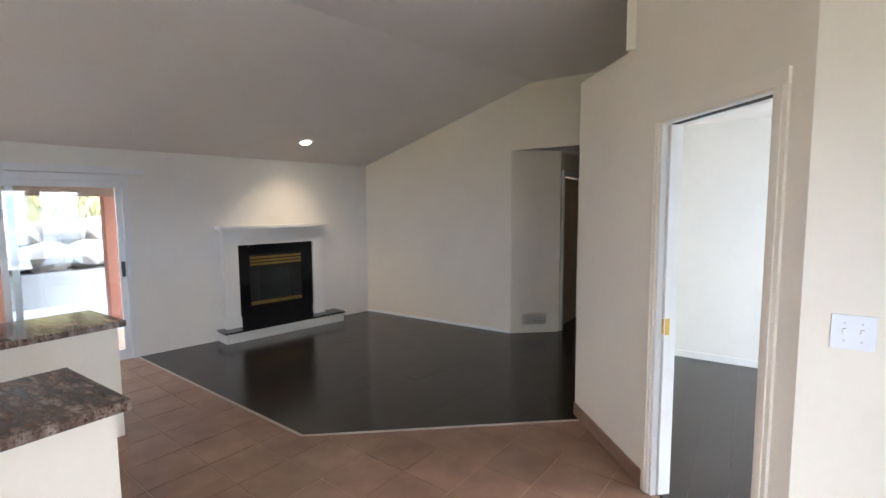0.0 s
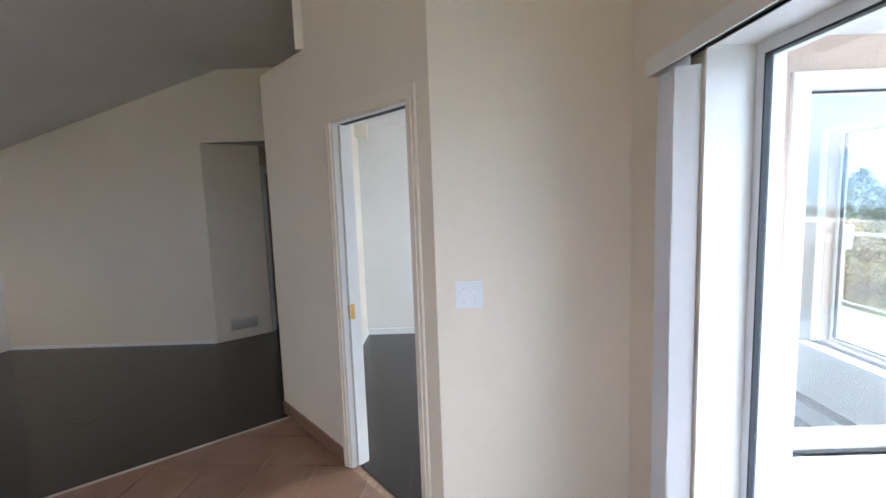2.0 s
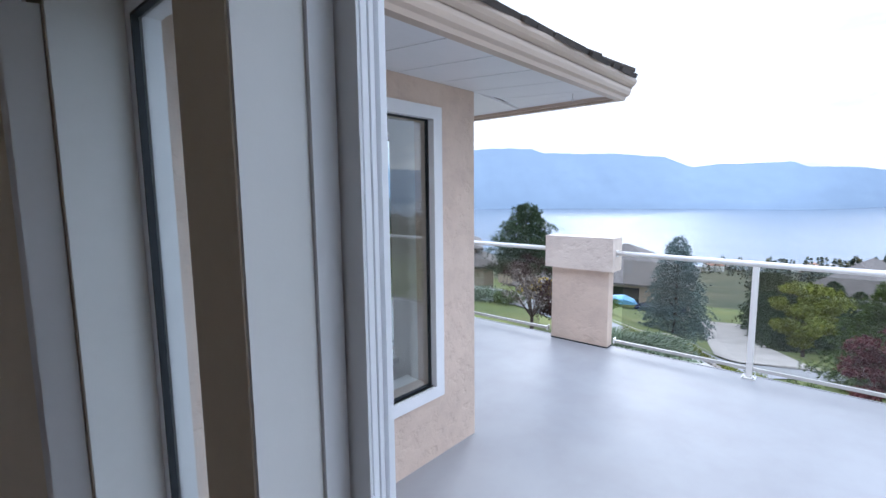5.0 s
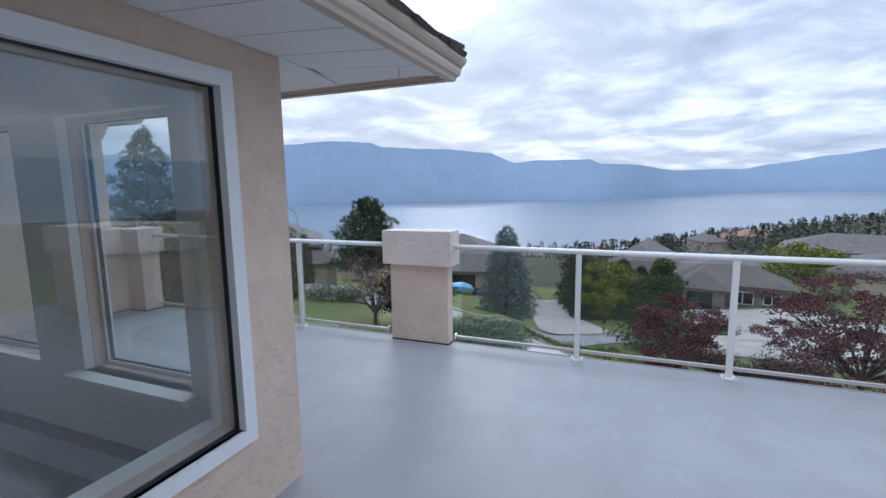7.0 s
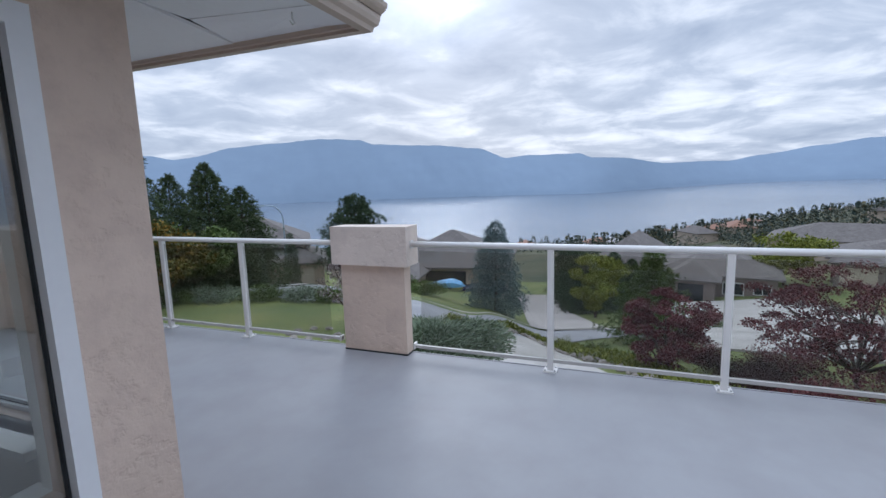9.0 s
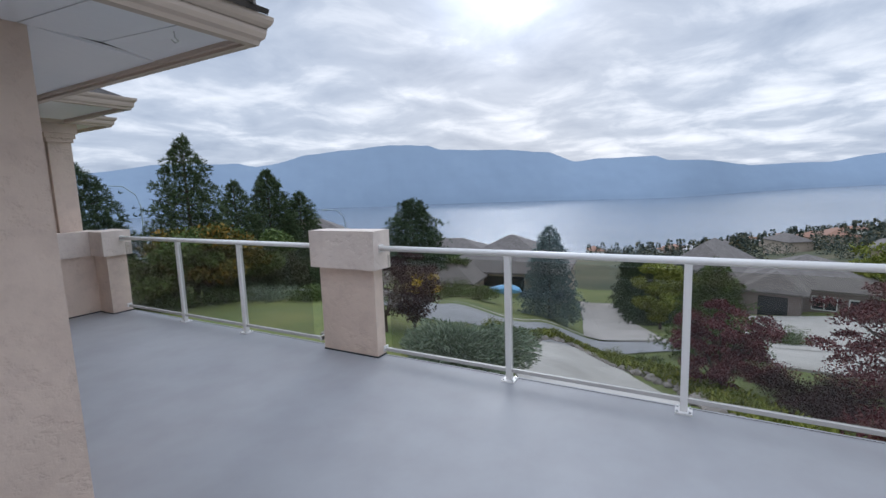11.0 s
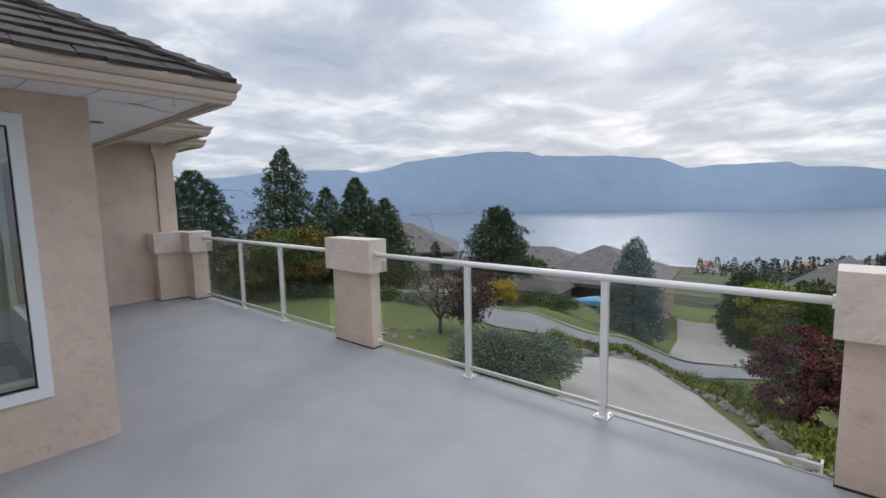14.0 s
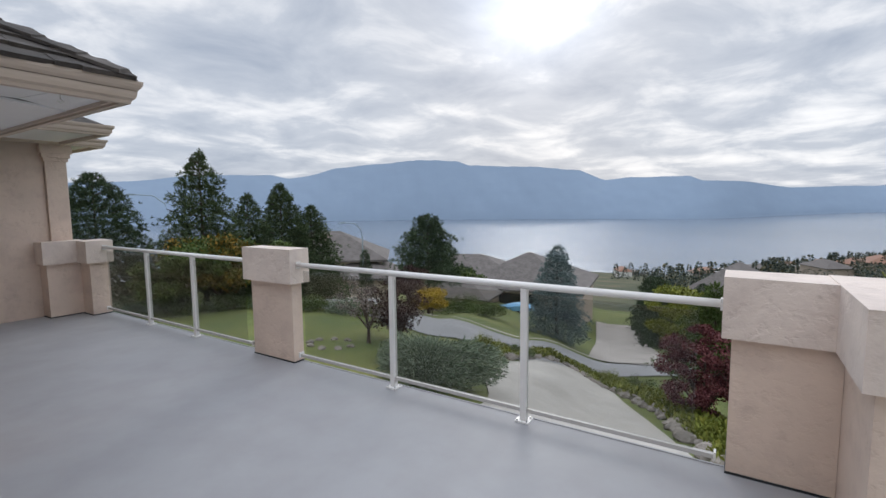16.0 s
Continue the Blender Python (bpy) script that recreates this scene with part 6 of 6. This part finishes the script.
granite_top("countertop", "brown granite bar top on the peninsula", -3.2, -2.605, -1.2, 1.897, 0.885)
cabinet_run("kitchen_island", "white painted island end below the granite", -1.72, -1.155, -0.9, 1.278, 0.86)
granite_top("countertop", "polished brown granite top of the island", -1.76, -1.115, -0.9, 1.318, 0.90)

# ---------------------------------------------------------------- baseboards, vent, hall door
bm = bmesh.new()
box(bm, 0.0, -0.010, 0.0, PD0 - 0.064, 0.0, 0.095)
for v in bm.verts:
    v.co = PKM @ v.co
structure("baseboard", bm, M["tile"], "brown tile baseboard along the angled wall", "baseboard")
bm = bmesh.new()
box(bm, 0.955, 2.588, 0, 1.70, 2.60, 0.095)
structure("baseboard_switch", bm, M["tile"], "brown tile baseboard under the switch", "baseboard")
bm = bmesh.new()
box(bm, -4.15, 5.848, 0, -1.72, 5.86, 0.035)
structure("baseboard_living", bm, M["trim"], "low white baseboard of the living room", "baseboard")
bm = bmesh.new()
box(bm, 0.02, 6.008, 0, 3.72, 6.02, 0.07)
box(bm, 0.02, 4.1, 0, 0.032, 6.008, 0.07)
structure("baseboard_room", bm, M["trim"], "white baseboard of the small room", "baseboard")
grille = thing("wall_vent", "painted return air grille low on the wall", "vent", at=(-1.47, 6.064, 0.10), turn=39.9)
bm = bmesh.new()
box(bm, -0.17, -0.012, 0.0, 0.17, 0.0, 0.16)
rounded(bm, 0.003)
part("frame", bm, M["wall"], grille)
for k in range(7):
    bm = bmesh.new()
    box(bm, -0.15, -0.017, 0.016 + k * 0.019, 0.15, -0.010, 0.026 + k * 0.019)
    part("slat", bm, M["steel"], grille)
hall_door = tagged(new("door_4"), "doorway with pale casing in the hall", "door", kind="structure")
for y0, y1 in ((6.33, 6.39), (7.17, 7.23)):
    bm = bmesh.new()
    box(bm, -1.227, y0, 0, -1.21, y1, 2.06)
    part("casing", bm, M["trim"], hall_door)
bm = bmesh.new()
box(bm, -1.227, 6.39, 2.0, -1.21, 7.17, 2.06)
part("casing", bm, M["trim"], hall_door)
bm = bmesh.new()
box(bm, -1.33, 6.39, 0.005, -1.29, 7.165, 1.99)
M["door_wood"] = painted("tan_door", (0.42, 0.29, 0.18), 0.5)
part("door_leaf", bm, M["door_wood"], hall_door, "tan door leaf")

# ---------------------------------------------------------------- floor pieces


def clip_poly(poly, region):
    """The part of a polygon inside a convex region given counter-clockwise."""
    out = [Vector(p) for p in poly]
    n = len(region)
    for i in range(n):
        a, b = Vector(region[i]), Vector(region[(i + 1) % n])
        edge = b - a
        src, out = out, []
        for k in range(len(src)):
            p, q = src[k], src[(k + 1) % len(src)]
            sp = edge.x * (p.y - a.y) - edge.y * (p.x - a.x)
            sq = edge.x * (q.y - a.y) - edge.y * (q.x - a.x)
            if sp >= 0:
                out.append(p)
            if (sp >= 0) != (sq >= 0):
                out.append(p + (q - p) * (sp / (sp - sq)))
        if len(out) < 3:
            return []
    return out


def lay(parent, name, mat, regions, angle, w, l, gap, stagger, thick, near=None, limit=299, start=(0.0, 0.0)):
    """Pieces w by l in courses, cut to the regions; those past the limit are joined as one part."""
    c, s = math.cos(radians(angle)), math.sin(radians(angle))
    rot = lambda p: Vector((p[0] * c - p[1] * s, p[0] * s + p[1] * c))
    found = []
    rn = random.Random(int(w * 1000))
    for region in regions:
        loc = [Vector((p[0] * c + p[1] * s, -p[0] * s + p[1] * c)) for p in region]
        u0, u1 = min(p.x for p in loc), max(p.x for p in loc)
        v0, v1 = min(p.y for p in loc), max(p.y for p in loc)
        j = math.floor(v0 / w) - 1
        while j * w < v1 + w:
            shift = (j * 0.37 % 1.0) * l if stagger else 0.0
            i = math.floor((u0 - shift) / l) - 1
            while i * l + shift < u1 + l:
                a, b = i * l + shift + start[0], j * w + start[1]
                quad = [rot(p) for p in ((a + gap, b + gap), (a + l - gap, b + gap), (a + l - gap, b + w - gap), (a + gap, b + w - gap))]
                cut = clip_poly(quad, region)
                if len(cut) >= 3:
                    found.append(cut)
                i += 1
            j += 1
    if near:
        found.sort(key=lambda q: (sum(p.x for p in q) / len(q) - near[0]) ** 2 + (sum(p.y for p in q) / len(q) - near[1]) ** 2)
    rest = bmesh.new()
    for k, q in enumerate(found):
        dz = rn.uniform(-0.0006, 0.0006)
        if k < limit:
            bm = bmesh.new()
            prism(bm, [tuple(p) for p in q], -0.012 + 0.0005, dz)
            part(name, bm, mat, parent)
        else:
            prism(rest, [tuple(p) for p in q], -0.012 + 0.0005, dz)
    if rest.verts:
        tagged(part(name + "_rest", rest, mat, parent), kind="stuff")
    else:
        rest.free()


C1, C2 = (-1.792, 2.632), (-0.215, 3.951)
floor_tiles = tagged(new("floor_tiled"), "brown terracotta tiles laid on the diagonal", "floor", kind="structure")
lay(floor_tiles, "tile", M["tile"], [[(-5.6, -1.5), (-1.792, -1.5), C1, (-4.733, 2.815)], [(-1.792, -1.5), (0.905, -1.5), (0.905, 2.646), C2, C1], [(0.905, -1.5), (1.88, -1.5), (1.88, 2.60), (0.905, 2.60)]],
    -4.0, 0.345, 0.345, 0.004, False, 0.01, (-0.8, 2.5), 299, (0.289, 0.19))
floor_wood = tagged(new("floor_wood"), "dark stained laminate planks in the living room", "floor", kind="structure")
lay(floor_wood, "plank", M["wood"], [[(-4.80, 2.825), C1, C2, (-0.263, 5.86), (-4.2, 5.86)], [(-1.75, 5.86), (-0.263, 5.86), (-0.263, 9.2), (-1.75, 9.2)]], 79.0, 0.19, 1.25, 0.0004, True, 0.01, (-1.5, 4.0))
room_wood = tagged(new("floor_wood_room"), "dark laminate planks in the small room", "floor", kind="structure")
lay(room_wood, "plank", M["wood"], [[(0.02, 3.78), (0.93, 2.68), (3.75, 2.70), (3.75, 6.05), (0.02, 6.05)]], 90.0, 0.19, 1.25, 0.0004, True, 0.01, (1.5, 4.0))
bm = bmesh.new()
for a, b in (((-4.733, 2.815), C1), (C1, C2)):
    a, b = Vector((*a, 0)), Vector((*b, 0))
    sweep(bm, [(-0.014, -0.005), (0.014, -0.005), (0.010, 0.004), (-0.010, 0.004)], a, b)
structure("threshold_strip", bm, M["gutter"], "thin transition strip between tile and wood", "trim")
